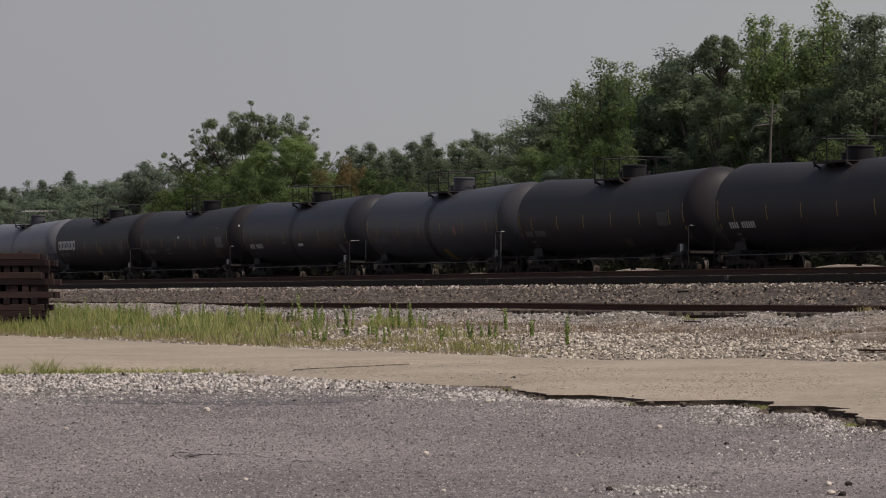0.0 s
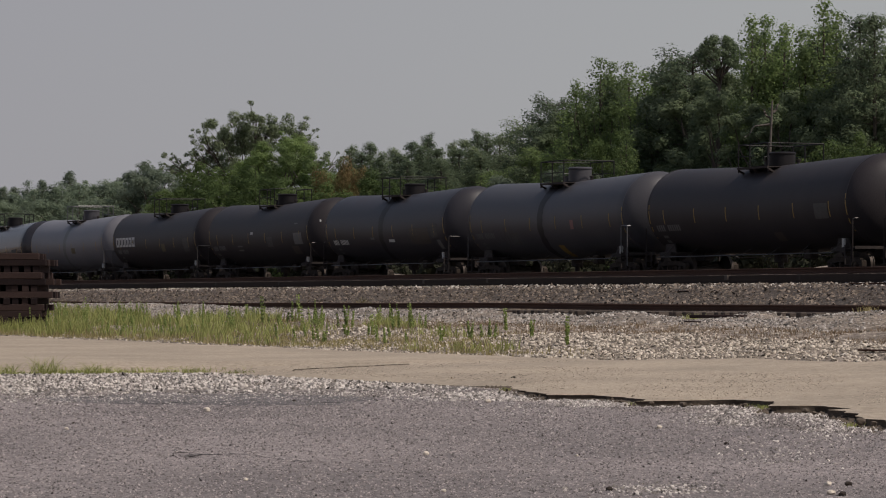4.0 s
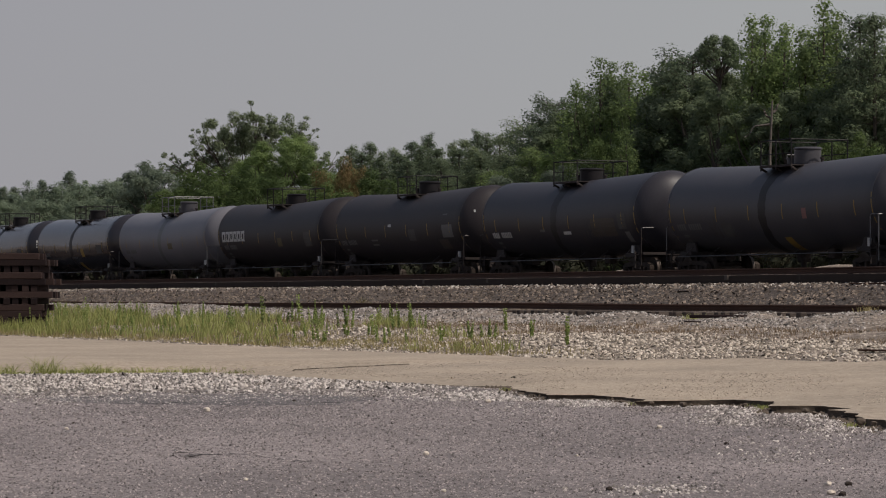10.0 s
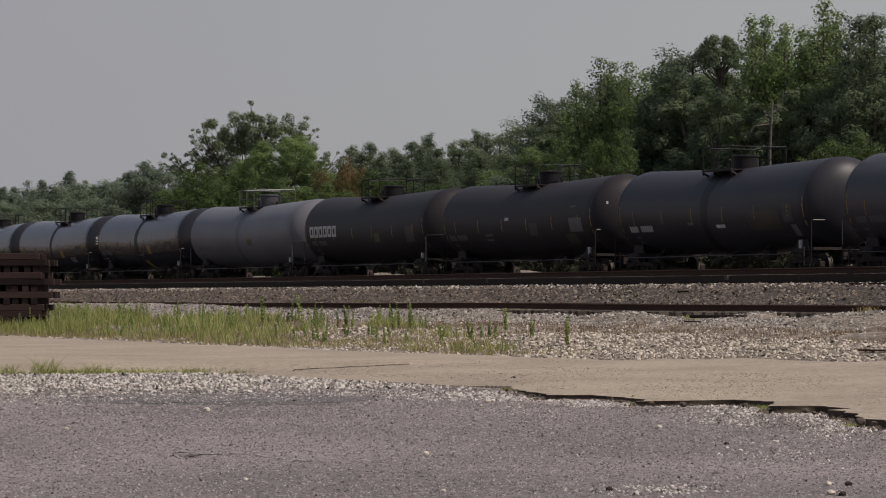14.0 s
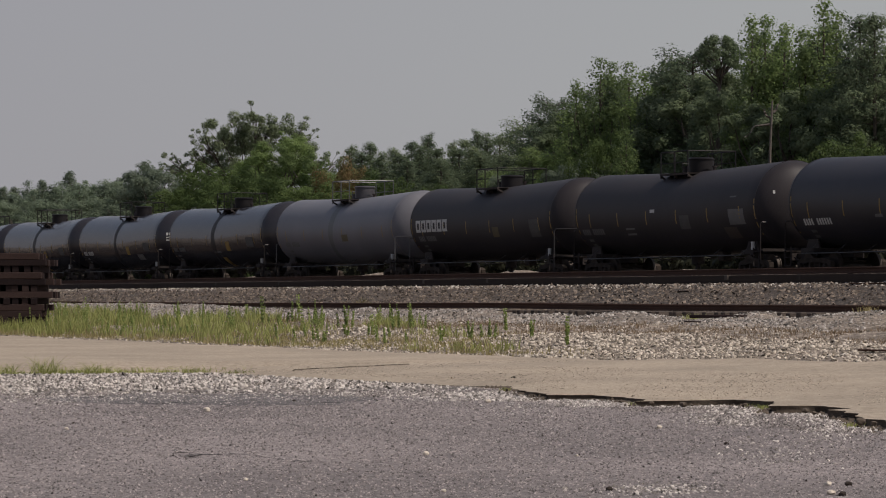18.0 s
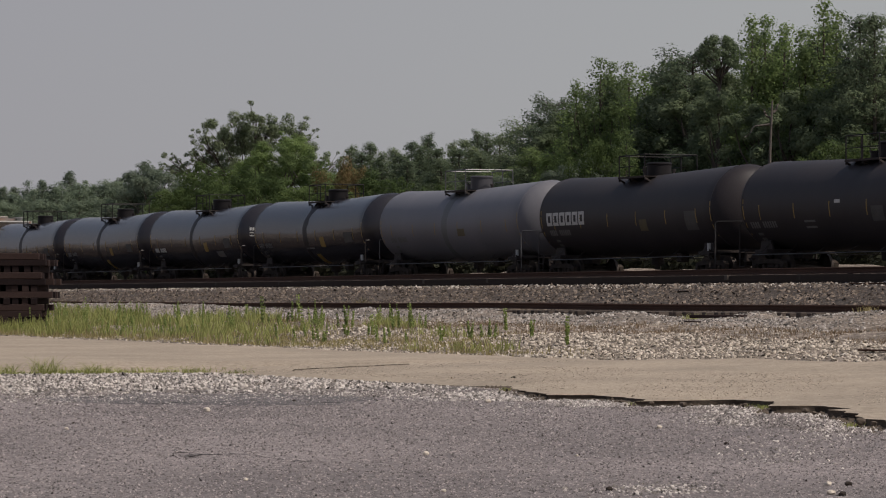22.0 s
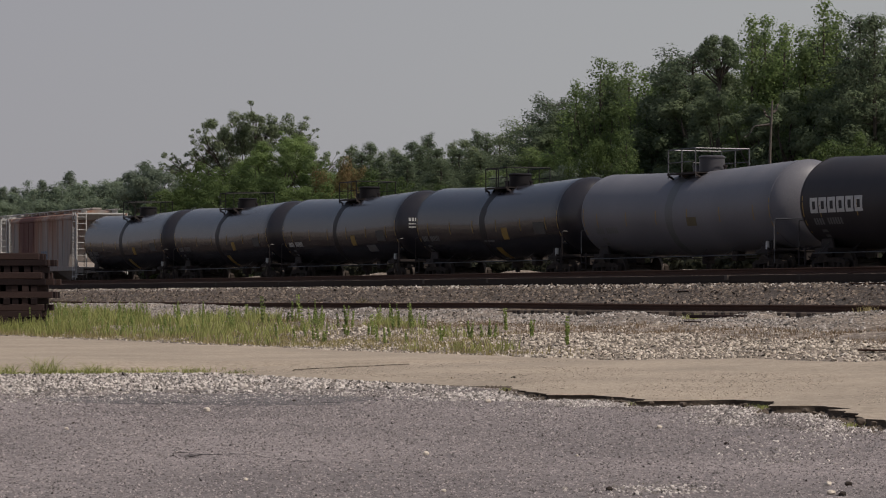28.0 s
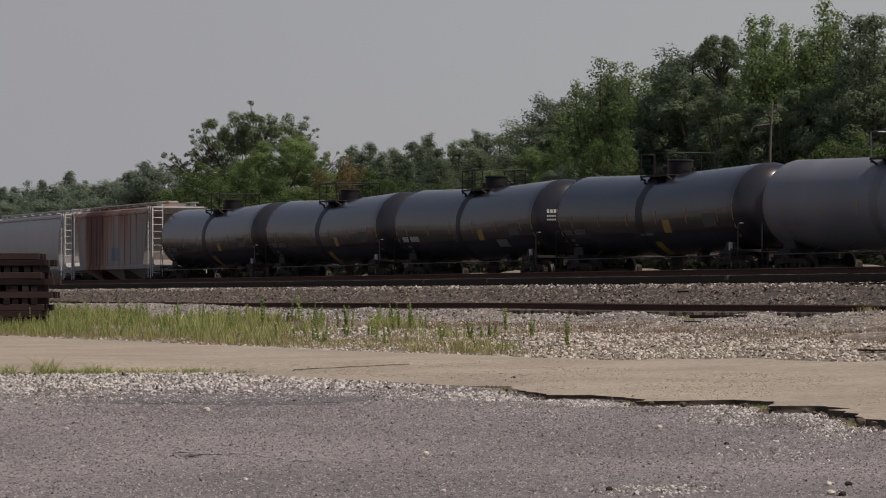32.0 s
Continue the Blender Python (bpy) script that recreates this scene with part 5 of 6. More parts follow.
def broadleaf_meshes(h, spread, leaves, size, seed, material, base=0.22, clump=1.0):
    """A round-headed tree: limbs that each carry a bough of several clumps."""
    r = np.random.default_rng(seed)
    g = Geo()
    lean = r.normal(0, 0.02 * h, 2)
    limb(g, (0, 0, -0.3), (lean[0], lean[1], h * 0.75), h * 0.018, h * 0.006, 0.0, r)
    blobs = []
    for k in range(24):
        w = k * 2.4 + r.normal(0, 0.4)
        zz = base + (0.97 - base) * ((k + r.random()) / 24) ** 0.9
        belly = math.sin(math.pi * min(1, max(0.06, (zz - base) / (1 - base) * 0.80 + 0.16))) ** 0.7
        rad = spread * belly * (0.45 + 0.5 * math.sqrt(r.random()))
        p = Vector((rad * math.cos(w), rad * math.sin(w), h * zz * 0.95))
        limb(g, Vector((lean[0], lean[1], h * 0.75)) * (0.9 * zz), p, h * 0.006, h * 0.0015, 0.02 * h, r)
        for j in range(5):
            d = Vector(r.normal(0, 1, 3)).normalized() * spread * 0.20 * (0.4 + 0.8 * r.random())
            blobs.append((p.x + d.x, p.y + d.y, p.z + d.z * 0.8 + 0.04 * spread * j, spread * (0.085 + 0.10 * r.random()) * clump))
    for k in range(6):
        blobs.append((r.normal(0, spread * 0.16), r.normal(0, spread * 0.16), h * (0.88 + 0.02 * k), spread * (0.17 - 0.02 * k)))
    v, f, soft = leaf_cloud(blobs, leaves, size, 0.15, seed)
    return g.mesh("trunk", M["bark"], 50), crown_mesh("crown", v, f, soft, material)


def pine_meshes(h, spread, leaves, size, seed, material, bare=0.3, dome=False):
    r = np.random.default_rng(seed)
    g = Geo()
    limb(g, (0, 0, -0.3), (0, 0, h * 0.97), h * 0.014, h * 0.003, 0.0, r)
    blobs = []
    levels = 30
    for k in range(levels):
        q = (k + r.random()) / levels
        zz = bare + (0.97 - bare) * q
        shape = math.sqrt(max(0, 1 - (max(0, q - 0.45) / 0.56) ** 2)) if dome else (1 - q) ** 0.62 * (0.8 + 0.2 * math.sin(k * 2.1))
        reach = spread * shape * (0.65 + 0.5 * r.random()) + 0.25
        arms = 4 if q < 0.8 else 3
        for a in range(arms):
            w = 2 * math.pi * (a + r.random() * 0.8) / arms + k
            tip = (reach * math.cos(w), reach * math.sin(w), h * zz + reach * (0.1 + 0.5 * r.random()) + 0.25 * r.normal())
            limb(g, (0, 0, h * zz), tip, 0.045, 0.012, 0.08, r)
            for t in (0.5, 0.78, 1.0):
                blobs.append((tip[0] * t, tip[1] * t, h * zz + (tip[2] - h * zz) * t, 0.24 + 0.24 * r.random() + 0.10 * reach))
    blobs += [(0, 0, h * 0.99, 0.18), (0, 0, h * 0.965, 0.34), (0, 0, h * 0.93, 0.45)]
    v, f, soft = leaf_cloud(blobs, leaves, size, 0.1, seed, 0.5)
    return g.mesh("trunk", M["bark"], 50), crown_mesh("crown", v, f, soft, material)


def spire_meshes(h, spread, leaves, size, seed, material, leaders=4):
    """A tall tree of several upright leaders, each a ragged cone of small clumps."""
    r = np.random.default_rng(seed)
    g = Geo()
    blobs = []
    limb(g, (0, 0, -0.3), (0, 0, h * 0.9), h * 0.015, h * 0.003, 0.0, r)
    for n in range(leaders):
        w0 = n * 2.2 + r.random()
        off = 0 if n == 0 else spread * (0.38 + 0.25 * r.random())
        cx, cy = off * math.cos(w0), off * math.sin(w0)
        top = h * (1 if n == 0 else 0.70 + 0.2 * r.random())
        low = h * 0.12
        wide = spread * (0.74 if n == 0 else 0.58)
        steps = 24
        stem = limb(g, (0, 0, h * 0.10), (cx, cy, top * 0.93), h * 0.008, h * 0.002, 0.0, r)
        for k in range(steps):
            q = (k + 0.6 * r.random()) / steps
            ring = wide * (1 - q) ** 0.5 * (0.5 + 0.55 * r.random())
            z = low + (top - low) * q
            for a in range(4 if q < 0.75 else 3):
                w = k * 2.4 + a * (1.57 if q < 0.75 else 2.09) + r.normal(0, 0.3)
                blobs.append((cx + ring * math.cos(w), cy + ring * math.sin(w), z + 0.15 * r.normal(), 0.30 + 0.24 * r.random() + 0.22 * wide * (1 - q) * (0.5 + 0.7 * r.random())))
            blobs.append((cx * (0.3 + 0.7 * q), cy * (0.3 + 0.7 * q), z, 0.34 + 0.30 * wide * (1 - q)))
            if k % 3 == 0:
                limb(g, stem[0].lerp(stem[4], min(0.95, q * 0.9)), (cx + ring * math.cos(w), cy + ring * math.sin(w), z), h * 0.0035, h * 0.001, 0.012 * h, r)
        blobs += [(cx, cy, top * 0.955, 0.40), (cx, cy, top * 0.978, 0.27), (cx, cy, top * 0.995, 0.15)]
    v, f, soft = leaf_cloud(blobs, leaves, size, 0.05, seed, 0.6)
    return g.mesh("trunk", M["bark"], 50), crown_mesh("crown", v, f, soft, material)


def umbrella_meshes(h, spread, leaves, size, seed, material):
    """An old pine: bare upper trunk, crooked limbs and one rounded crown with gaps under it."""
    r = np.random.default_rng(seed)
    g = Geo()
    limb(g, (0, 0, -0.3), (0.1, 0, h * 0.90), h * 0.013, h * 0.006, 0.0, r)
    blobs = []
    for k in range(46):
        w = k * 2.4 + r.normal(0, 0.2)
        q = (k + 0.5) / 46
        up = -0.55 + 1.5 * q
        ring = math.sqrt(max(0.02, 1 - min(1, abs(up)) ** 2)) * (0.82 + 0.25 * r.random())
        tip = Vector((spread * ring * math.cos(w), spread * ring * math.sin(w), h * 0.915 + h * 0.078 * up))
        if k % 2:
            limb(g, (0.1, 0, h * (0.80 + 0.08 * r.random())), tip, 0.07, 0.02, 0.10, r)
        if up < -0.1 and k % 3 == 0:
            continue
        blobs.append((tip.x, tip.y, tip.z, 0.17 + 0.17 * r.random()))
        blobs.append((tip.x * 0.75, tip.y * 0.75, tip.z + 0.1, 0.18 + 0.18 * r.random()))
    for k in range(26):
        w, z = r.random() * 6.283, h * (0.25 + 0.48 * r.random())
        d = spread * (0.4 + 0.7 * r.random())
        blobs.append((d * math.cos(w), d * math.sin(w), z, 0.4 + 0.35 * r.random()))
    v, f, soft = leaf_cloud(blobs, leaves, size, 0.1, seed, 0.4)
    return g.mesh("trunk", M["bark"], 50), crown_mesh("crown", v, f, soft, material)


KINDS = {
    "umbrella": [umbrella_meshes(16, 1.25, 14490, 0.0642, 91, M["pine"])],
    "oak": [broadleaf_meshes(14, 4.2, 26081, 0.0728, 11, M["leaf"]), broadleaf_meshes(14, 3.6, 24149, 0.0728, 12, M["bright"]), broadleaf_meshes(14, 4.8, 26081, 0.0730, 13, M["leaf"])],
    "gum": [spire_meshes(16, 3.3, 28980, 0.0839, 21, M["bright"], 3), spire_meshes(16, 3.0, 27047, 0.0839, 22, M["leaf"], 3), spire_meshes(16, 3.2, 28980, 0.0839, 23, M["leaf"], 4)],
    "pine": [pine_meshes(16, 3.0, 21251, 0.0719, 31, M["pine"], 0.15), pine_meshes(16, 2.5, 19320, 0.0719, 32, M["pine"], 0.2), pine_meshes(16, 2.8, 20285, 0.0719, 34, M["pine"], 0.25)],
    "dome": [pine_meshes(16, 2.7, 22217, 0.0719, 33, M["pine"], 0.35, True)],
    "bush": [broadleaf_meshes(8, 3.6, 19320, 0.0642, 51, M["bush_leaf"], 0.05), broadleaf_meshes(8, 3.2, 19320, 0.0642, 52, M["bush_leaf"], 0.05)],
    "sumac": [broadleaf_meshes(6, 3.6, 15456, 0.0642, 61, M["rusty_leaf"], 0.08)],
    "fargum": [spire_meshes(16, 2.9, 12557, 0.1070, 71, M["hazy_leaf"], 3)],
    "farpine": [pine_meshes(16, 2.5, 11591, 0.0984, 72, M["hazy_pine"], 0.2), pine_meshes(16, 2.1, 10625, 0.0984, 73, M["hazy_pine"], 0.2)],
    "darkoak": [broadleaf_meshes(14, 3.4, 14490, 0.0942, 76, M["hazy_pine"], 0.1, 1.25)],
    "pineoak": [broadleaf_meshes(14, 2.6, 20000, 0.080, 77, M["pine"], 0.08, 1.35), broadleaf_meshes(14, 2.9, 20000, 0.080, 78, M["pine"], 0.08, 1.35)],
    "faroak": [broadleaf_meshes(14, 4.6, 12557, 0.1070, 74, M["hazy_leaf"])],
}
NAMES = {"pineoak": ("pine_tree", "dense dark green pine with a rounded head", "tree"), "darkoak": ("tree", "dense round-headed tree in the far wood, its green dulled for haze", "tree"), "umbrella": ("pine_tree", "tall old pine with a rounded crown on a bare trunk", "tree"), "oak": ("tree", "dark green broadleaf tree behind the railway", "tree"), "gum": ("tree", "slender light green broadleaf tree in the wood's edge", "tree"),
         "pine": ("pine_tree", "dark green pine with ragged tufted branches", "tree"),
         "fargum": ("tree", "broadleaf tree in the far wood, its green paled for haze", "tree"), "faroak": ("tree", "round broadleaf tree in the far wood, its green paled for haze", "tree"), "farpine": ("pine_tree", "pine in the far wood, its green greyed for haze", "tree"),
         "dome": ("pine_tree", "old pine with a rounded see-through crown", "tree"), "bush": ("bush", "dense green bush below the trees", "bush"), "sumac": ("bush", "bush with reddish-brown leaf tips", "bush")}
tree_rng = np.random.default_rng(99)


def plant(kind, px, top, y, wide=1.0):
    """A tree whose tip shows on the sight line through (px, top), standing y metres away."""
    meshes = KINDS[kind][int(tree_rng.integers(len(KINDS[kind])))]
    base = {"pineoak": 14, "darkoak": 14, "umbrella": 16, "dome": 16, "faroak": 14, "fargum": 16, "farpine": 16, "oak": 14, "gum": 16, "pine": 16, "bush": 8, "sumac": 6}[kind]
    gz = float(ground_z(0, y))
    h = height(px, top, y) - gz
    name, label, cat = NAMES[kind]
    t = tagged(new(name), label, cat, "trees behind the railway")
    s = h / base
    side = s ** 0.6 * wide * (0.9 + 0.2 * tree_rng.random())
    t.matrix_basis = pose(along(px, y), y, gz, 0, 0, tree_rng.random() * 360) @ Matrix.Diagonal((side, side, s, 1))
    part("trunk", meshes[0], None, t)
    part("crown", meshes[1], None, t)
    return t


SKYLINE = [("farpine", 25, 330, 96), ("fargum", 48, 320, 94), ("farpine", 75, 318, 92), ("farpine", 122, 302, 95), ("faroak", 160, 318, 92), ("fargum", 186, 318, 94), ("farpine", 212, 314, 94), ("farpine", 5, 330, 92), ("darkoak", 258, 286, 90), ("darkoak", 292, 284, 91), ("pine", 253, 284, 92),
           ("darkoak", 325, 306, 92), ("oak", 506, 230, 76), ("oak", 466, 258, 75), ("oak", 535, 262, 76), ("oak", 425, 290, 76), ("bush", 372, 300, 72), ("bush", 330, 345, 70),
           ("bush", 470, 310, 70), ("pine", 622, 256, 94), ("pine", 655, 250, 93), ("pine", 696, 260, 95), ("sumac", 612, 300, 74), ("bush", 690, 312, 73), ("pine", 728, 250, 96), ("pine", 757, 238, 94), ("pine", 800, 252, 96), ("pine", 823, 246, 95),
           ("pine", 845, 232, 93), ("pine", 862, 238, 90), ("pine", 884, 241, 88), ("dome", 935, 214, 85), ("dome", 978, 172, 83), ("gum", 1020, 146, 80), ("gum", 1062, 105, 78), ("gum", 1084, 113, 79), ("gum", 1113, 113, 79), ("gum", 1141, 130, 79),
           ("gum", 1173, 108, 78), ("gum", 1191, 110, 79), ("dome", 1226, 88, 79), ("umbrella", 1272, 62, 77), ("gum", 1331, 32, 76), ("gum", 1354, 33, 77), ("gum", 1388, 47, 77), ("gum", 1418, 54, 78), ("gum", 1458, 2, 77), ("gum", 1480, 23, 78), ("pine", 1522, 24, 77), ("pine", 1548, 24, 76), ("pine", 1595, 26, 78)]
for kind, px, top, y in SKYLINE:
    plant(kind, px, top, y, 0.6 if kind == "sumac" else 1.0 if kind in ("gum", "pine", "farpine", "fargum") else 1.1)
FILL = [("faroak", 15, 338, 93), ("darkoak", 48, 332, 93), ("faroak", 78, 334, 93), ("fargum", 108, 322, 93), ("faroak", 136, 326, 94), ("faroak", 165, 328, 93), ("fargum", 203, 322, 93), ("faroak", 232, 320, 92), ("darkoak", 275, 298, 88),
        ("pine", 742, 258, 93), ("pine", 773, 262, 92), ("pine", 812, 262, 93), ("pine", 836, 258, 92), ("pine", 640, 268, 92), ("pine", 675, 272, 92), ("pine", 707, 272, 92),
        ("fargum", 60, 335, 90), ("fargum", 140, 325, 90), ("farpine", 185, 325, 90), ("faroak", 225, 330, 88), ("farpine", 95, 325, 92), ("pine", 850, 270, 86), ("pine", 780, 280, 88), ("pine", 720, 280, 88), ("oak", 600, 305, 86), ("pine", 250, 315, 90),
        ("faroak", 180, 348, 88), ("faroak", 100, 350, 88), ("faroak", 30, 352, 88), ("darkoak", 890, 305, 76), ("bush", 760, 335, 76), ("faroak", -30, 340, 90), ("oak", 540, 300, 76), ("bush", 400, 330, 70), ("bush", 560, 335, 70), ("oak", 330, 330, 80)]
for kind, px, top, y in FILL:
    plant(kind, px, top, y, 1.25)
# more trunks and crowns of the same wood, between and behind the tall ones
for k in range(20):
    px = 905 + k * 35
    line = float(np.interp(px, [900, 960, 1050, 1130, 1230, 1340, 1450, 1600], [250, 205, 140, 150, 115, 75, 70, 60]))
    plant("pine" if 1190 < px < 1320 or px > 1400 else ("pine", "gum", "pine", "oak", "pine", "dome", "pine")[(k * 5) % 7], px + tree_rng.normal(0, 8), line + 8 + 75 * tree_rng.random(), 77 + 5 * tree_rng.random(), 1.2)
for kind, px, top, y in (("pineoak", 1207, 96, 80), ("pineoak", 1240, 122, 78), ("pineoak", 1300, 116, 79), ("pineoak", 1272, 150, 76), ("pineoak", 1180, 160, 78), ("pineoak", 1400, 150, 75), ("pineoak", 1330, 175, 75), ("pineoak", 1450, 140, 76), ("pineoak", 1490, 170, 75), ("pineoak", 950, 215, 84), ("pineoak", 990, 190, 82),
                           ("pine", 1075, 132, 82), ("pine", 1105, 134, 83), ("pine", 1040, 156, 83), ("pine", 1163, 136, 82), ("pine", 1345, 54, 81), ("pine", 1384, 66, 82), ("pine", 1440, 62, 82), ("pine", 1468, 40, 82)):
    plant(kind, px, top, y, 1.1)
for kind, px, top, y in (("gum", 1108, 232, 72), ("bush", 1070, 250, 73), ("darkoak", 1000, 285, 74), ("darkoak", 1045, 268, 74), ("bush", 1502, 252, 73)):
    plant(kind, px, top, y, 0.8)


def old_tree():
    """A wide old broadleaf tree behind the younger ones: a full head and long thin boughs with sky between."""
    y = 80.0
    x = along(448, y)
    gz = float(ground_z(x, y))
    r = np.random.default_rng(141)
    t = tagged(new("tree"), "wide old broadleaf tree with loose grey-green boughs", "tree", "trees behind the railway")
    t.matrix_basis = pose(x, y, gz, 0, 0, 68.3)
    g = Geo()
    limb(g, (0, 0, -0.3), (0.2, 0, 10.0), 0.34, 0.16, 0.0, r)
    blobs = []
    # tip of each bough, across and up, and how full it is
    full = ((-2.5, 13.0), (-1.2, 13.3), (-2.3, 11.6), (-1.0, 12.3), (0.6, 12.6), (1.8, 12.9), (2.9, 12.5), (1.0, 11.0), (-2.6, 10.2), (-1.2, 9.8), (2.9, 11.2), (-3.4, 9.6), (0.2, 13.2), (-2.0, 8.6), (0.0, 9.6), (1.8, 9.2), (-0.5, 8.2), (3.2, 9.6), (3.5, 12.0), (4.0, 10.7), (-3.1, 10.9), (0.2, 11.6))
    thin = ((0.3, 14.1), (1.0, 13.6), (-3.9, 12.6), (-3.4, 12.0), (-4.6, 11.1), (-4.0, 10.6), (-6.0, 10.5), (-5.3, 10.1), (-5.0, 9.3), (3.6, 13.2), (4.4, 11.3), (5.1, 10.5), (6.2, 10.9), (5.6, 9.8), (4.6, 9.4))
    for (u, z), lush in [(p, True) for p in full] + [(p, False) for p in thin]:
        tip = Vector((u, r.normal(0, 1.3 if lush else 0.6), z - 0.5))
        root = Vector((0.15 * (u > 0), 0, min(9.6, 4.5 + 0.35 * z * r.random())))
        pts = limb(g, root, tip, 0.08, 0.02, 0.18, r)
        for k in range(11 if lush else 10):
            c = tip + Vector(np.clip(r.normal(0, 0.75 if lush else 0.46, 3), -1.2, 1.2).tolist())
            if k < 4 or not lush:
                limb(g, pts[3], c, 0.03, 0.012, 0.08, r)
            blobs.append((c.x, c.y, c.z, (0.34 if lush else 0.12) + (0.22 if lush else 0.16) * r.random()))
    part("trunk", g, M["bark"], t)
    v, f, soft = leaf_cloud(blobs, 46000, 0.072, 0.15, 142, 0.5)
    part("crown", crown_mesh("crown", v, f, soft, M["old_leaf"]), None, t)


old_tree()


def snag():
    """A dead pale trunk with one bent branch in front of the wood."""
    y = 70.5
    x = along(1366, y)
    z0 = float(ground_z(x, y))
    r = np.random.default_rng(3)
    t = tagged(new("dead_tree"), "bleached dead trunk with a bent bare branch", "tree", "trees behind the railway")
    t.location = (x, y, z0)
    top = height(1366, 178, y) - z0
    g = Geo()
    limb(g, (0, 0, -0.2), (0.05, 0, top), 0.13, 0.04, 0.10, r)
    part("trunk", g, M["dead"], t)
    left = RIGHT * -1
    # a long twisted branch below, short stubs above
    for dz, way in ((-1.05, ((-0.38, -0.06), (-0.78, -0.12), (-0.98, -0.42), (-1.25, -0.62))), (-0.9, ((-0.25, 0.2), (-0.35, 0.5))), (-0.6, ((0.2, 0.2), (0.3, 0.45)))):
        b = Geo()
        a = Vector((0.0, 0, top + dz))
        thick = 0.075
        for u, v in way:
            c = Vector((0, 0, top + dz + v)) - left * u
            limb(b, a, c, thick, thick * 0.75, 0.03, r)
            a, thick = c, thick * 0.72
        part("branch", b, M["dead"], t)


snag()


def undergrowth():
    """Brush on top of the sandy bank beyond the railway, its leaf colour holding the shade below the cars."""
    r = np.random.default_rng(17)
    n = 330
    y = 67.2 + 2.8 * r.random(n)
    x = -y * (1.7 + 2.4 * r.random(n))
    blobs = [(a, b, float(ground_z(a, b)) + 0.3 + 1.9 * r.random(), 0.55 + 0.5 * r.random()) for a, b in zip(x, y)]
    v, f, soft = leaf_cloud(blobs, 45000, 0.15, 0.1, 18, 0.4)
    tagged(new("undergrowth", crown_mesh("undergrowth", v, f, soft, M["shade_leaf"])), "brush on the bank beyond the tracks, leaves darkened for shade", "undergrowth", kind="stuff")


undergrowth()


# ---- stack of timbers ----
def tie_stack():
    y0 = 31.0
    c = Vector((along(22, y0), y0, 0))
    base = float(ground_z(c.x, y0)) - 0.02
    r = np.random.default_rng(5)
    h = 0.232
    turn = 66
    shifts = {11: -0.27, 10: 0.16, 8: -0.08, 7: 0.20, 5: 0.30, 3: 0.08, 2: -0.1, 0: 0.1}
    for k in range(12):
        z = base + h * (k + 0.5)
        if k in shifts:
            spots = [(shifts[k] + r.normal(0, 0.06), -1.05 + j * 0.35, 0) for j in range(7)]
        else:
            spots = [(-1.05 + 0.34 * j + r.normal(0, 0.03), 0.16 + r.normal(0, 0.03), 90) for j in range(7)]
        for u, v, extra in spots:
            length = 2.6 + r.normal(0, 0.07)
            tie = tagged(new("railway_tie", Geo().box((0, 0, 0), (length, 0.24, h - 0.004), chamfer=0.015).mesh("railway_tie", M["timber"])), "weathered dark creosoted timber tie in a stack", "railway tie", "stacked ties")
            tie.matrix_basis = pose(c.x, c.y, z, 0, 0, turn) @ pose(u, v, 0, 0, 0, extra + r.normal(0, 0.9))


tie_stack()


# ---- stones ----
OCTA = np.array([(1, 0, -0.35), (-1, 0, -0.35), (0, 1, -0.35), (0, -1, -0.35), (0, 0, 1)], dtype=float)
OCTA_F = np.array([(0, 2, 4), (2, 1, 4), (1, 3, 4), (3, 0, 4)])


BLOCK = np.array([(-1, -1, -0.6), (1, -1, -0.6), (1, 1, -0.6), (-1, 1, -0.6), (-0.7, -0.6, 0.8), (0.7, -0.6, 0.8), (0.7, 0.6, 0.8), (-0.7, 0.6, 0.8)], dtype=float) * 0.85
BLOCK_F = np.array([(4, 5, 6, 7), (0, 1, 5, 4), (1, 2, 6, 5), (2, 3, 7, 6), (3, 0, 4, 7)])


def stones(name, label, material, xs, ys, zs, size, seed, flat=0.65, blocky=False):
    r = np.random.default_rng(seed)
    n = len(xs)
    form, faces = (BLOCK, BLOCK_F) if blocky else (OCTA, OCTA_F)
    p = len(form)
    s = size * np.minimum(2.2, np.exp(r.normal(0, 0.42, n)))
    v = form[None] * (0.7 + 0.6 * r.random((n, p, 1))) + np.clip(r.normal(0, 0.16, (n, p, 3)), -0.3, 0.3)
    w = r.random(n) * 6.283
    t = r.normal(0, 0.8 * flat, n)
    c, d = np.cos(w)[:, None], np.sin(w)[:, None]
    v = v * np.array([1, 0.8, flat])
    vx, vz = v[..., 0] * np.cos(t)[:, None] - v[..., 2] * np.sin(t)[:, None], v[..., 0] * np.sin(t)[:, None] + v[..., 2] * np.cos(t)[:, None]
    vx, vy = vx * c - v[..., 1] * d, vx * d + v[..., 1] * c
    v = np.stack([vx, vy, vz], -1) * s[:, None, None]
    v += np.stack([xs, ys, zs + s * 0.15], -1)[:, None, :]
    f = (faces[None] + (np.arange(n) * p)[:, None, None]).reshape(-1, faces.shape[1])
    return tagged(new(name, quick_mesh(name, v.reshape(-1, 3), f, material)), label, "gravel", kind="stuff")


def spread(n, y0, y1, seed, margin=6.0):
    """Random places in the strip between two distances, as far along as it is seen."""
    r = np.random.default_rng(seed)
    y = y0 + (y1 - y0) * r.random(n)
    x = y * (-3.94 + (3.94 - 1.788) * r.random(n)) + r.normal(0, margin / 3, n)
    return x, y, r


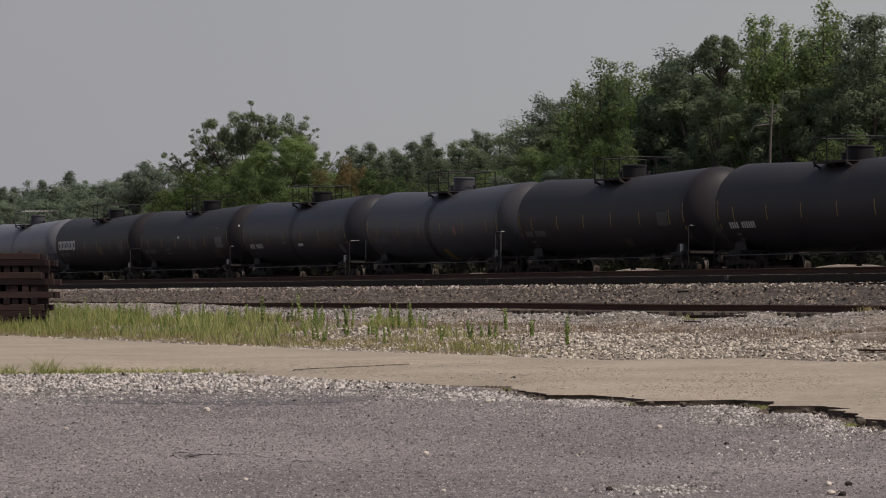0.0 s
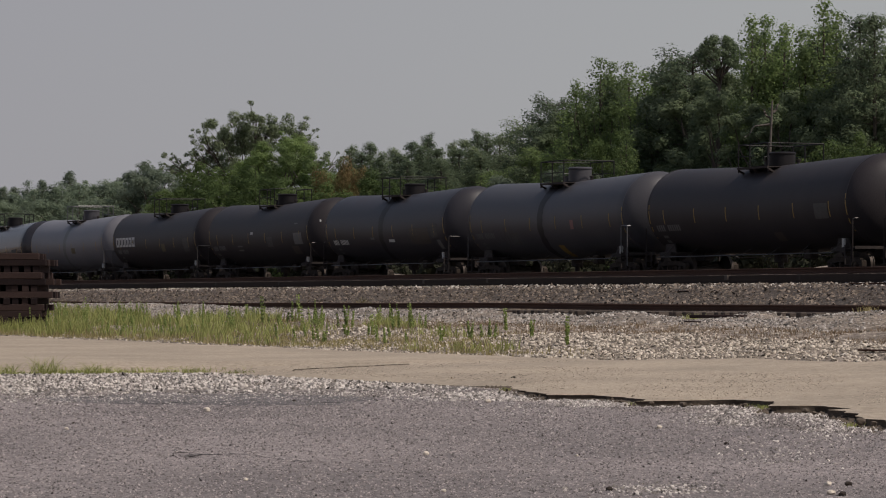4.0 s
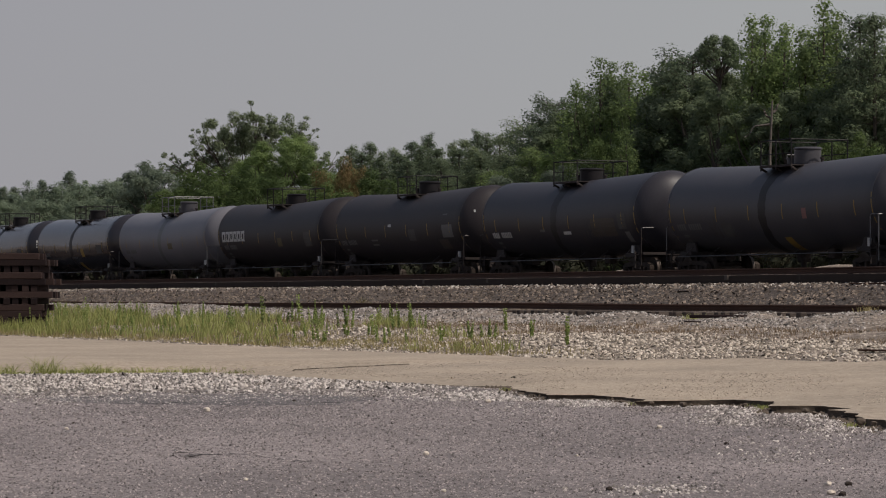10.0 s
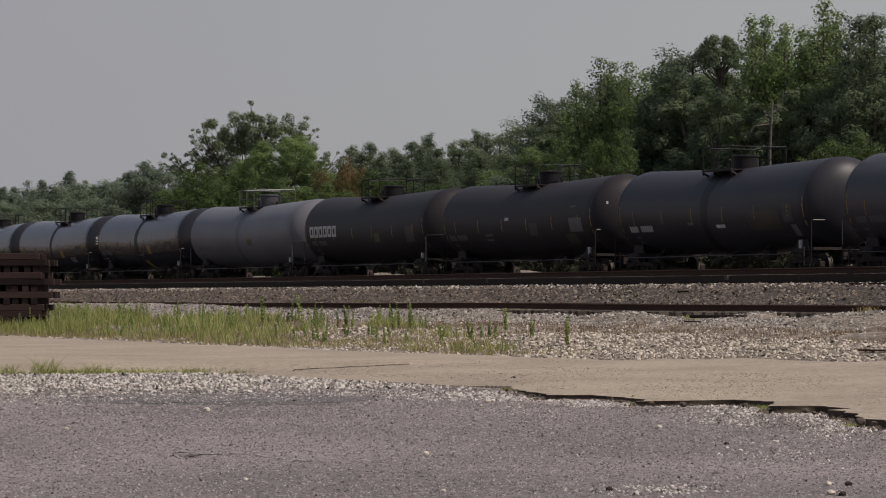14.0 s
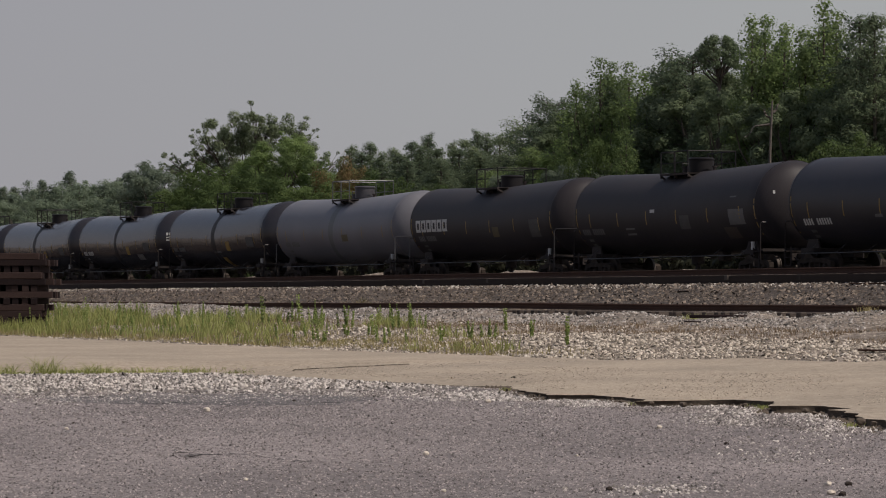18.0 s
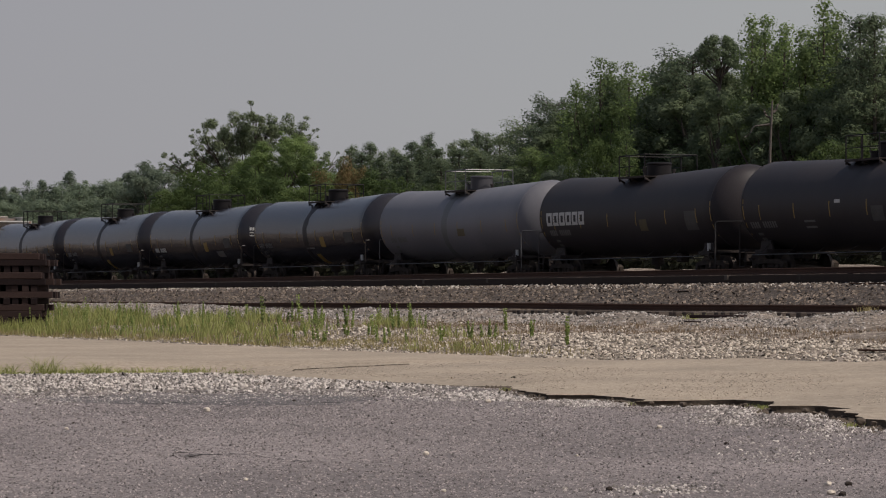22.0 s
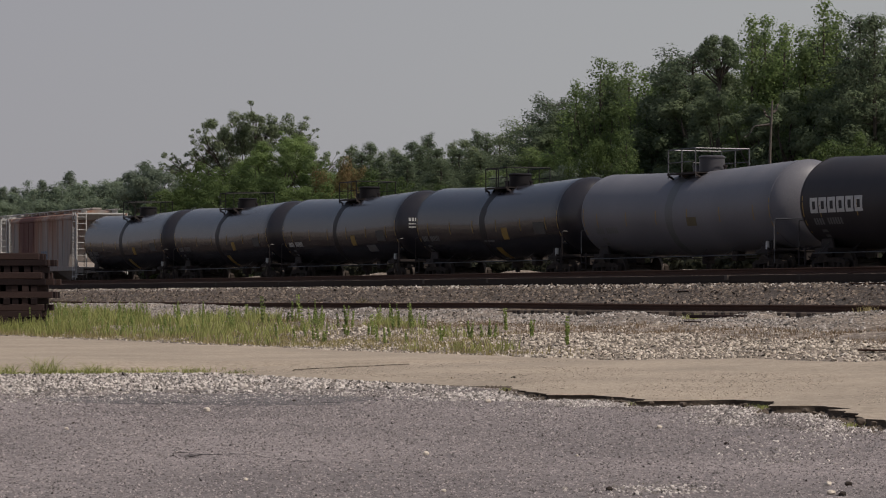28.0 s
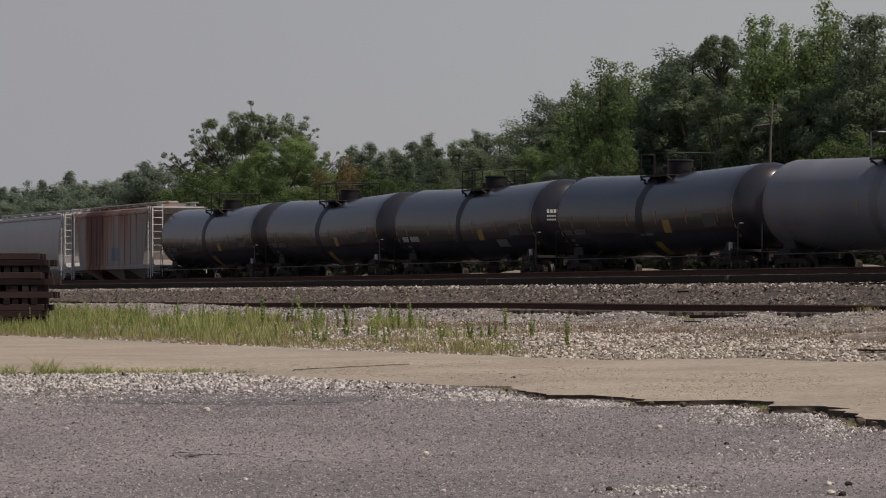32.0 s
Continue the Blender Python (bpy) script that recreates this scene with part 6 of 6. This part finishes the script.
x, y, r = spread(30000, 28.6, 33.6, 1)
keep = (y > road_far(x) + 0.02 + 0.15 * r.random(30000)) & (r.random(30000) < np.interp(x / y, [-3.0, -2.7], [0.22, 1.0]))
x, y = x[keep], y[keep]
stones("pale_ballast", "loose pale crushed stone beside the road", M["pale_stone"], x, y, ground_z(x, y) + 0.006, 0.026, 2, blocky=True)
x, y, r = spread(5000, 33.0, 36.5, 21)
stones("scattered_stones", "scattered stones on tan sandy soil", M["pale_stone"], x, y, ground_z(x, y), 0.03, 22)
x, y, r = spread(22000, 36.0, 41.1, 3)
stones("grey_ballast", "grey crushed stone beside the siding", M["blue_stone"], x, y, ground_z(x, y), 0.031, 4)
x, y, r = spread(38000, 43.2, 49.8, 5)
stones("bank_ballast", "brown-grey crushed stone bank below the main track", M["brown_stone"], x, y, ground_z(x, y) + 0.012, 0.044, 6)
x, y, r = spread(3600, 49.0, 49.9, 25)
stones("crest_ballast", "paler crushed stone along the crest of the bank", M["stone"], x, y, ground_z(x, y) + 0.015, 0.042, 26)
r = np.random.default_rng(7)
x = -33 - 33 * r.random(22000)
y = np.where(x < -49, -2 + 23 * r.random(22000), 0)
y = np.where(x >= -49, edge_y(x) - 0.03 - np.abs(r.normal(0, 1, 22000)) * np.interp(x, [-46, -41, -36], [0.75, 0.45, 0.25]), y)
keep = (y < edge_y(x) - 0.03) & (y > -x * 0.235) & (r.random(22000) < np.interp(x, [-44, -40, -36], [0.9, 0.7, 0.3]))
x, y = x[keep], y[keep]
big = (x < -49.5) & (r.random(len(x)) < 0.06)
stones("apron_stones", "coarse grey stones on the gravel apron", M["stone"], x[big] + 0.1, y[big], np.full(int(big.sum()), 0.006), 0.034, 28)
stones("lot_gravel", "pale loose gravel along the crumbled road edge", M["grey_pebble"], x, y, np.full(len(x), 0.006), np.interp(x, [-52, -44], [0.026, 0.0175]), 8)
r = np.random.default_rng(29)
x = -66.5 + 15.0 * r.random(30000) ** 1.25
y = -x * (0.235 + 0.19 * r.random(30000))
keep = (y < edge_y(x) - 0.05) & (r.random(30000) < np.interp(x, [-54.5, -52.0], [1.0, 0.12]))
x, y = x[keep], y[keep]
stones("apron_gravel", "band of coarse pale gravel between the road and the lot", M["band_stone"], x, y, np.full(len(x), 0.004), 0.026, 30, flat=0.75)
r = np.random.default_rng(9)
x = -20 - 31 * r.random(120000) ** 0.95
y = -x * (0.245 + 0.33 * r.random(120000))
keep = (y < edge_y(x) - 0.1) & ((((x + 47.2) / 3.2) ** 2 + ((y - 15.2) / 2.4) ** 2 > 1) | (r.random(len(x)) < 0.35))
x, y = x[keep], y[keep]
stones("lot_grit", "grit and pebbles scattered on the asphalt", M["lot_grit"], x, y, np.full(len(x), 0.012), np.interp(x, [-50, -22], [0.0105, 0.0072]), 10, flat=0.6)


r = np.random.default_rng(35)
x = -30 - 70 * r.random(42000) ** 1.3
y = edge_y(x) + 0.15 + (28.2 - edge_y(x)) * r.random(42000)
stones("road_grit", "fine grit scattered on the tan road", M["road_grit"], x, y, 0.088 + 0.115 * np.maximum(0, y - 20.7) / 8, 0.0085, 36, flat=0.5)
r = np.random.default_rng(33)
x = -50.5 + np.abs(r.normal(0, 2.6, 3200)) + 0.6
y = -x * (0.235 + 0.17 * r.random(3200))
keep = y < edge_y(x) - 0.1
x, y = x[keep], y[keep]
stones("spilled_gravel", "pale gravel spilled onto the asphalt", M["grey_pebble"], x, y, np.full(len(x), 0.014), 0.0115, 34)
r = np.random.default_rng(37)
px = np.concatenate([r.normal(1290, 45, 520), r.normal(1465, 32, 320), r.normal(1160, 60, 260), r.normal(1380, 60, 220), r.normal(940, 50, 220)])
py = np.concatenate([r.normal(744, 6, 520), r.normal(764, 8, 320), r.normal(866, 6, 260), r.normal(800, 14, 220), r.normal(722, 8, 220)])
spots = np.array([on_road(a, b, 0.012) for a, b in zip(px, py)])
keep = spots[:, 1] < edge_y(spots[:, 0]) - 0.08
x, y = spots[keep, 0], spots[keep, 1]
stones("loose_gravel", "streaks of pale loose gravel on the asphalt", M["grey_pebble"], x, y, np.full(len(x), 0.013), 0.013, 38)
r = np.random.default_rng(31)
x = -30 - 22 * r.random(2600)
y = edge_y(x) - np.abs(r.normal(0.02, 0.10, 2600))
stones("edge_rubble", "brown crumbs of broken asphalt below the road edge", M["road_edge"], x, y, np.full(2600, 0.006), 0.026, 32)


def rock(px, py, size, material, label):
    """One larger stone lying on the lot or the road."""
    far = EYE_Z * FOCAL / (py - HORIZON)
    way = FWD + RIGHT * ((px - 784) / FOCAL)
    x, y = way.x * far, way.y * far
    z = 0.012
    if y > float(edge_y(x)):
        z = 0.10
        x, y = x * (EYE_Z - z) / EYE_Z, y * (EYE_Z - z) / EYE_Z
    bm = bmesh.new()
    bmesh.ops.create_icosphere(bm, subdivisions=2, radius=size)
    for v in bm.verts:
        v.co *= 1 + 0.35 * noise.noise(v.co * (1.7 / size) + Vector((px, py, 0)))
        v.co.z *= 0.7
    me = bpy.data.meshes.new("stone")
    bm.to_mesh(me)
    bm.free()
    me.materials.append(material)
    ob = tagged(new("stone", me), label, "stone", "loose stones")
    ob.location = (x, y, z + size * 0.45)
    return ob


for px, py, size in ((1418, 674, 0.045), (908, 670, 0.035), (1232, 657, 0.03), (1257, 680, 0.03), (1500, 862, 0.032), (1078, 871, 0.028), (1285, 789, 0.026), (1490, 880, 0.03), (520, 712, 0.025), (130, 752, 0.02), (306, 636, 0.03)):
    rock(px, py, size, M["truck"], "dark brown stone lying on the pavement")
for px, py, size in ((1098, 712, 0.03), (1152, 716, 0.04), (1208, 719, 0.05), (1222, 721, 0.035), (1318, 722, 0.05), (1330, 724, 0.035), (1362, 730, 0.04), (1425, 730, 0.05), (1440, 733, 0.03), (1492, 743, 0.045), (1522, 750, 0.06), (1545, 752, 0.04)):
    rock(px, py, size, M["road_edge"], "dark crumbled lump of asphalt below the road edge")
for px, py, size in ((863, 714, 0.045), (753, 808, 0.033), (1166, 760, 0.034), (1464, 862, 0.03), (1470, 878, 0.035), (366, 730, 0.05), (118, 762, 0.025), (435, 853, 0.02), (785, 873, 0.02), (1020, 810, 0.018)):
    rock(px, py, size, M["pale_stone"], "pale grey stone lying on the asphalt")


# ---- grass ----
def blades(name, label, material, xs, ys, zs, tall, per, seed, thin=0.012, lean=0.25, spread_r=0.12):
    r = np.random.default_rng(seed)
    n = len(xs) * per
    bx = np.repeat(xs, per) + r.normal(0, spread_r, n)
    by = np.repeat(ys, per) + r.normal(0, spread_r, n)
    bz = np.repeat(zs, per)
    h = np.repeat(tall, per) * (0.45 + 0.7 * r.random(n))
    w = r.random(n) * 6.283
    dx, dy = np.cos(w) * thin, np.sin(w) * thin
    lx, ly = r.normal(0, lean, n) * h, r.normal(0, lean, n) * h
    p = np.stack([np.stack([bx - dx, by - dy, bz], -1), np.stack([bx + dx, by + dy, bz], -1),
                  np.stack([bx + dx * 0.8 + lx * 0.35, by + dy * 0.8 + ly * 0.35, bz + h * 0.55], -1), np.stack([bx - dx * 0.8 + lx * 0.35, by - dy * 0.8 + ly * 0.35, bz + h * 0.55], -1),
                  np.stack([bx + lx, by + ly, bz + h], -1)], 1)
    k = (np.arange(n) * 5)[:, None]
    f = np.concatenate([k + np.array([[0, 1, 2]]), k + np.array([[0, 2, 3]]), k + np.array([[3, 2, 4]])])
    return tagged(new(name, quick_mesh(name, p.reshape(-1, 3), f, material)), label, "grass", kind="stuff")


r = np.random.default_rng(44)
n = 1900
px = 1040 * r.random(n) ** 1.25 - 20
gy = 29.4 + 7.8 * r.random(n) * (1 - 0.45 * np.clip(px / 1000, 0, 1))
gx = np.array([along(a, b) for a, b in zip(px, gy)])
clump = np.array([noise.noise(Vector((a * 0.10, b * 0.45, 3.0))) for a, b in zip(gx, gy)])
tall = (0.30 + 0.30 * r.random(n)) * (1 - 0.35 * np.clip(px / 1000, 0, 1))
keep = clump + 0.35 * r.random(n) > -0.02 + 0.75 * np.clip((px - 350) / 650, 0, 1)
blades("roadside_grass", "tall green roadside grass", M["grass"], gx[keep], gy[keep], ground_z(gx[keep], gy[keep]), tall[keep], 9, 45, thin=0.013, lean=0.32)
keep = (r.random(n) < 0.6) & (clump + 0.5 * r.random(n) > -0.1 + 0.75 * np.clip((px - 350) / 650, 0, 1))
blades("dry_grass", "dry straw-coloured grass at the roadside", M["straw"], gx[keep] + 1.5, gy[keep] - 0.3, ground_z(gx[keep] + 1.5, gy[keep] - 0.3), tall[keep] * 0.5, 10, 46, thin=0.008)


r2 = np.random.default_rng(48)
gy = 33.2 + 2.9 * r2.random(700)
gx = -gy * (1.75 + 1.3 * r2.random(700))
blades("sparse_straw", "sparse low dry grass on tan soil", M["litter"], gx, gy, ground_z(gx, gy), 0.05 + 0.10 * r2.random(700), 11, 49, thin=0.007, lean=0.5)


r3 = np.random.default_rng(58)
gp = 900 * r3.random(1500) ** 1.4 - 15
gy = 29.3 + 1.9 * r3.random(1500)
gx = np.array([along(a, b) for a, b in zip(gp, gy)])
blades("verge_straw", "low brown and straw-coloured grass along the road", M["straw"], gx, gy, ground_z(gx, gy), 0.05 + 0.09 * r3.random(1500), 9, 59, thin=0.009, lean=0.5)


def weed_stand():
    """Upright leafy weeds standing through the grass, thinning out along the gravel."""
    r = np.random.default_rng(91)
    n = 430
    px = 1010 * r.random(n) ** 1.15 - 10
    y = 30.2 + 5.6 * r.random(n)
    bunch = np.array([noise.noise(Vector((a * 0.012, b * 0.6, 7.0))) for a, b in zip(px, y)])
    keep = bunch + 0.5 * r.random(n) > 0.02 + 0.85 * np.clip((px - 420) / 500, 0, 1)
    blobs, sv, sf = [], [], []
    for a, b, u in zip(px[keep], y[keep], r.random(int(keep.sum()))):
        x, tall = along(a, b), (0.28 + 0.50 * u ** 1.8) * (1 - 0.35 * min(1.0, max(0.0, (a - 480) / 400)))
        z = float(ground_z(x, b))
        dx, dy = r.normal(0, 0.05, 2)
        k = len(sv)
        sv += [(x - 0.01, b, z), (x + 0.01, b, z), (x + dx, b + dy, z + tall), (x, b + 0.012, z)]
        sf += [(k, k + 1, k + 2), (k + 1, k + 3, k + 2), (k + 3, k, k + 2)]
        blobs += [(x + dx * q, b + dy * q, z + tall * q, 0.06 - 0.035 * q) for q in (0.15, 0.3, 0.45, 0.6, 0.75, 0.88, 0.98)]
    v, f, soft = leaf_cloud(blobs, 26000, 0.027, 0.0, 92, 0.3)
    f = np.concatenate([f, np.asarray(sf) + len(v)])
    v = np.concatenate([v, np.asarray(sv)])
    tagged(new("weed_stand", quick_mesh("weed_stand", v, f, M["weed"])), "upright leafy green weeds standing in the roadside grass", "weeds", kind="stuff")


weed_stand()


def weed(px, y, tall, seed):
    """One tall leafy weed."""
    r = np.random.default_rng(seed)
    x = along(px, y)
    g = Geo()
    blobs = []
    for k in range(4):
        dx, dy = r.normal(0, 0.08, 2)
        g.cyl((dx * 0.3, dy * 0.3, 0), (dx, dy, tall * (0.7 + 0.3 * r.random())), 0.012, 5, 0.005)
        blobs += [(dx * q, dy * q, tall * q * 0.95, 0.06 - 0.03 * q) for q in (0.12, 0.25, 0.4, 0.52, 0.64, 0.76, 0.87, 0.97)]
    v, f, soft = leaf_cloud(blobs, int(80 + 150 * tall), 0.03, 0.0, seed, 0.2)
    t = tagged(new("weed"), "tall leafy green weed growing from the gravel", "weed", "roadside weeds")
    t.location = (x, y, float(ground_z(x, y)))
    part("stem", g, M["weed"], t)
    part("leaves", crown_mesh("leaves", v, f, soft, M["weed"]), None, t)


for k, (px, y, tall) in enumerate(((465, 34, 0.95), (530, 35, 0.9), (612, 33, 0.7), (728, 33.5, 0.75), (895, 34, 0.6), (1003, 31.5, 0.7), (832, 31.5, 0.5), (312, 34, 0.7), (435, 35.5, 0.6), (105, 34, 0.7), (780, 31, 0.4), (940, 32, 0.45), (660, 32, 0.6), (568, 33, 0.55))):
    weed(px, y, tall, 300 + k)
gx = -63.6 - 1.6 * r.random(300) ** 2
gy = 14 + 7.2 * r.random(300)
blades("edge_grass", "low green weeds along the road edge", M["grass"], gx, gy, np.full(300, 0.03), 0.04 + 0.10 * r.random(300) ** 3, 10, 47, thin=0.008, lean=0.6, spread_r=0.10)


def scrap():
    """Rusty rods and a splintered board lying on the ballast."""
    for px, py, y, length, turn, label in ((1540, 504, 49.3, 2.6, 0, "rusty steel rod lying on the ballast bank"), (1545, 597, 31.5, 0.9, 8, "rusty steel rod lying in the gravel"), (1165, 570, 37.0, 0.6, 40, "grey splintered stick lying in the gravel"), (1225, 577, 36.5, 0.5, 25, "dark splintered board lying in the gravel"), (1270, 563, 39.5, 2.2, 12, "dark rotten tie half buried beside the siding"), (1215, 512, 48.5, 1.0, 10, "dark splinter on the ballast bank")):
        x = along(px, y)
        g = Geo().box((0, 0, 0), (length, 0.08 if "tie" not in label else 0.22, 0.035 if "tie" not in label else 0.09), chamfer=0.02)
        ob = tagged(new("scrap", g.mesh("scrap", M["timber" if "rod" not in label else "rail"])), label, "scrap")
        ob.matrix_basis = pose(x, y, float(ground_z(x, y)) + 0.045, 0, 0, turn)
    for k, (px, y, h) in enumerate(((1438, 39.7, 0.20), (1410, 39.8, 0.10), (1535, 39.8, 0.18), (640, 45.0, 0.45), (1225, 39.7, 0.16))):
        x = along(px, y)
        rr = np.random.default_rng(70 + k)
        xs, ys = x + rr.normal(0, 0.10, 10), y + rr.normal(0, 0.05, 10)
        ob = blades("weed_tuft", "small tuft of dry grass against the rail", M["grass" if k == 4 else "straw"], xs, ys, ground_z(xs, ys), np.full(10, h), 9, 80 + k, thin=0.008, lean=0.4)


    for k, (px, y, h) in enumerate(((75, 17.0, 0.36), (84, 17.1, 0.25), (170, 18.0, 0.24), (182, 18.2, 0.16), (110, 17.4, 0.16), (12, 16.4, 0.22), (345, 20.0, 0.12), (420, 20.6, 0.08))):
        rr = np.random.default_rng(270 + k)
        xs, ys = along(px, y) + rr.normal(0, 0.10, 5), y + rr.normal(0, 0.10, 5)
        blades("weed_tuft", "airy tuft of green weeds at the road edge", M["grass"], xs, ys, np.full(5, 0.02), np.full(5, h), 13, 280 + k, thin=0.006, lean=0.75, spread_r=0.10)
    for k, px in enumerate((1345, 1355, 1368, 1335, 1160, 1560, 905)):
        x = float(np.interp(px, [900, 1000, 1150, 1330, 1450, 1568], [-49.9, -44.2, -42.3, -40.9, -37.9, -34.2]))
        rr = np.random.default_rng(170 + k)
        xs = x + rr.normal(0, 0.12, 8)
        ys = edge_y(xs) - 0.06 - 0.08 * rr.random(8)
        blades("weed_tuft", "small green tuft under the broken road edge", M["grass"], xs, ys, np.zeros(8), np.full(8, 0.07), 9, 180 + k, thin=0.005, lean=0.6, spread_r=0.05)


scrap()


# ---- movement ----
def travelled(t):
    """How far the train has gone, in the unit of the car list."""
    u = t / 10
    return ((((0.000359414 * u - 0.00268474) * u + 0.00589421) * u + 0.0339390) * u + 0.818895) * u


def train_x(b, t):
    return 21.50 - 37.29 * (b - travelled(t))


def motions():
    for car, b in cars:
        walk(car, [(t, pose(train_x(b, t), TRACK_Y, RAIL_Z)) for t in range(33)])
    steps = [k / 6 for k in range(193)]
    for w, offset in wheelsets:
        walk(w, [(t, pose(offset, 0, 0.457, 0, 0, 0) @ Matrix.Rotation(37.29 * travelled(t) / 0.457, 4, "Y")) for t in steps])


motions()
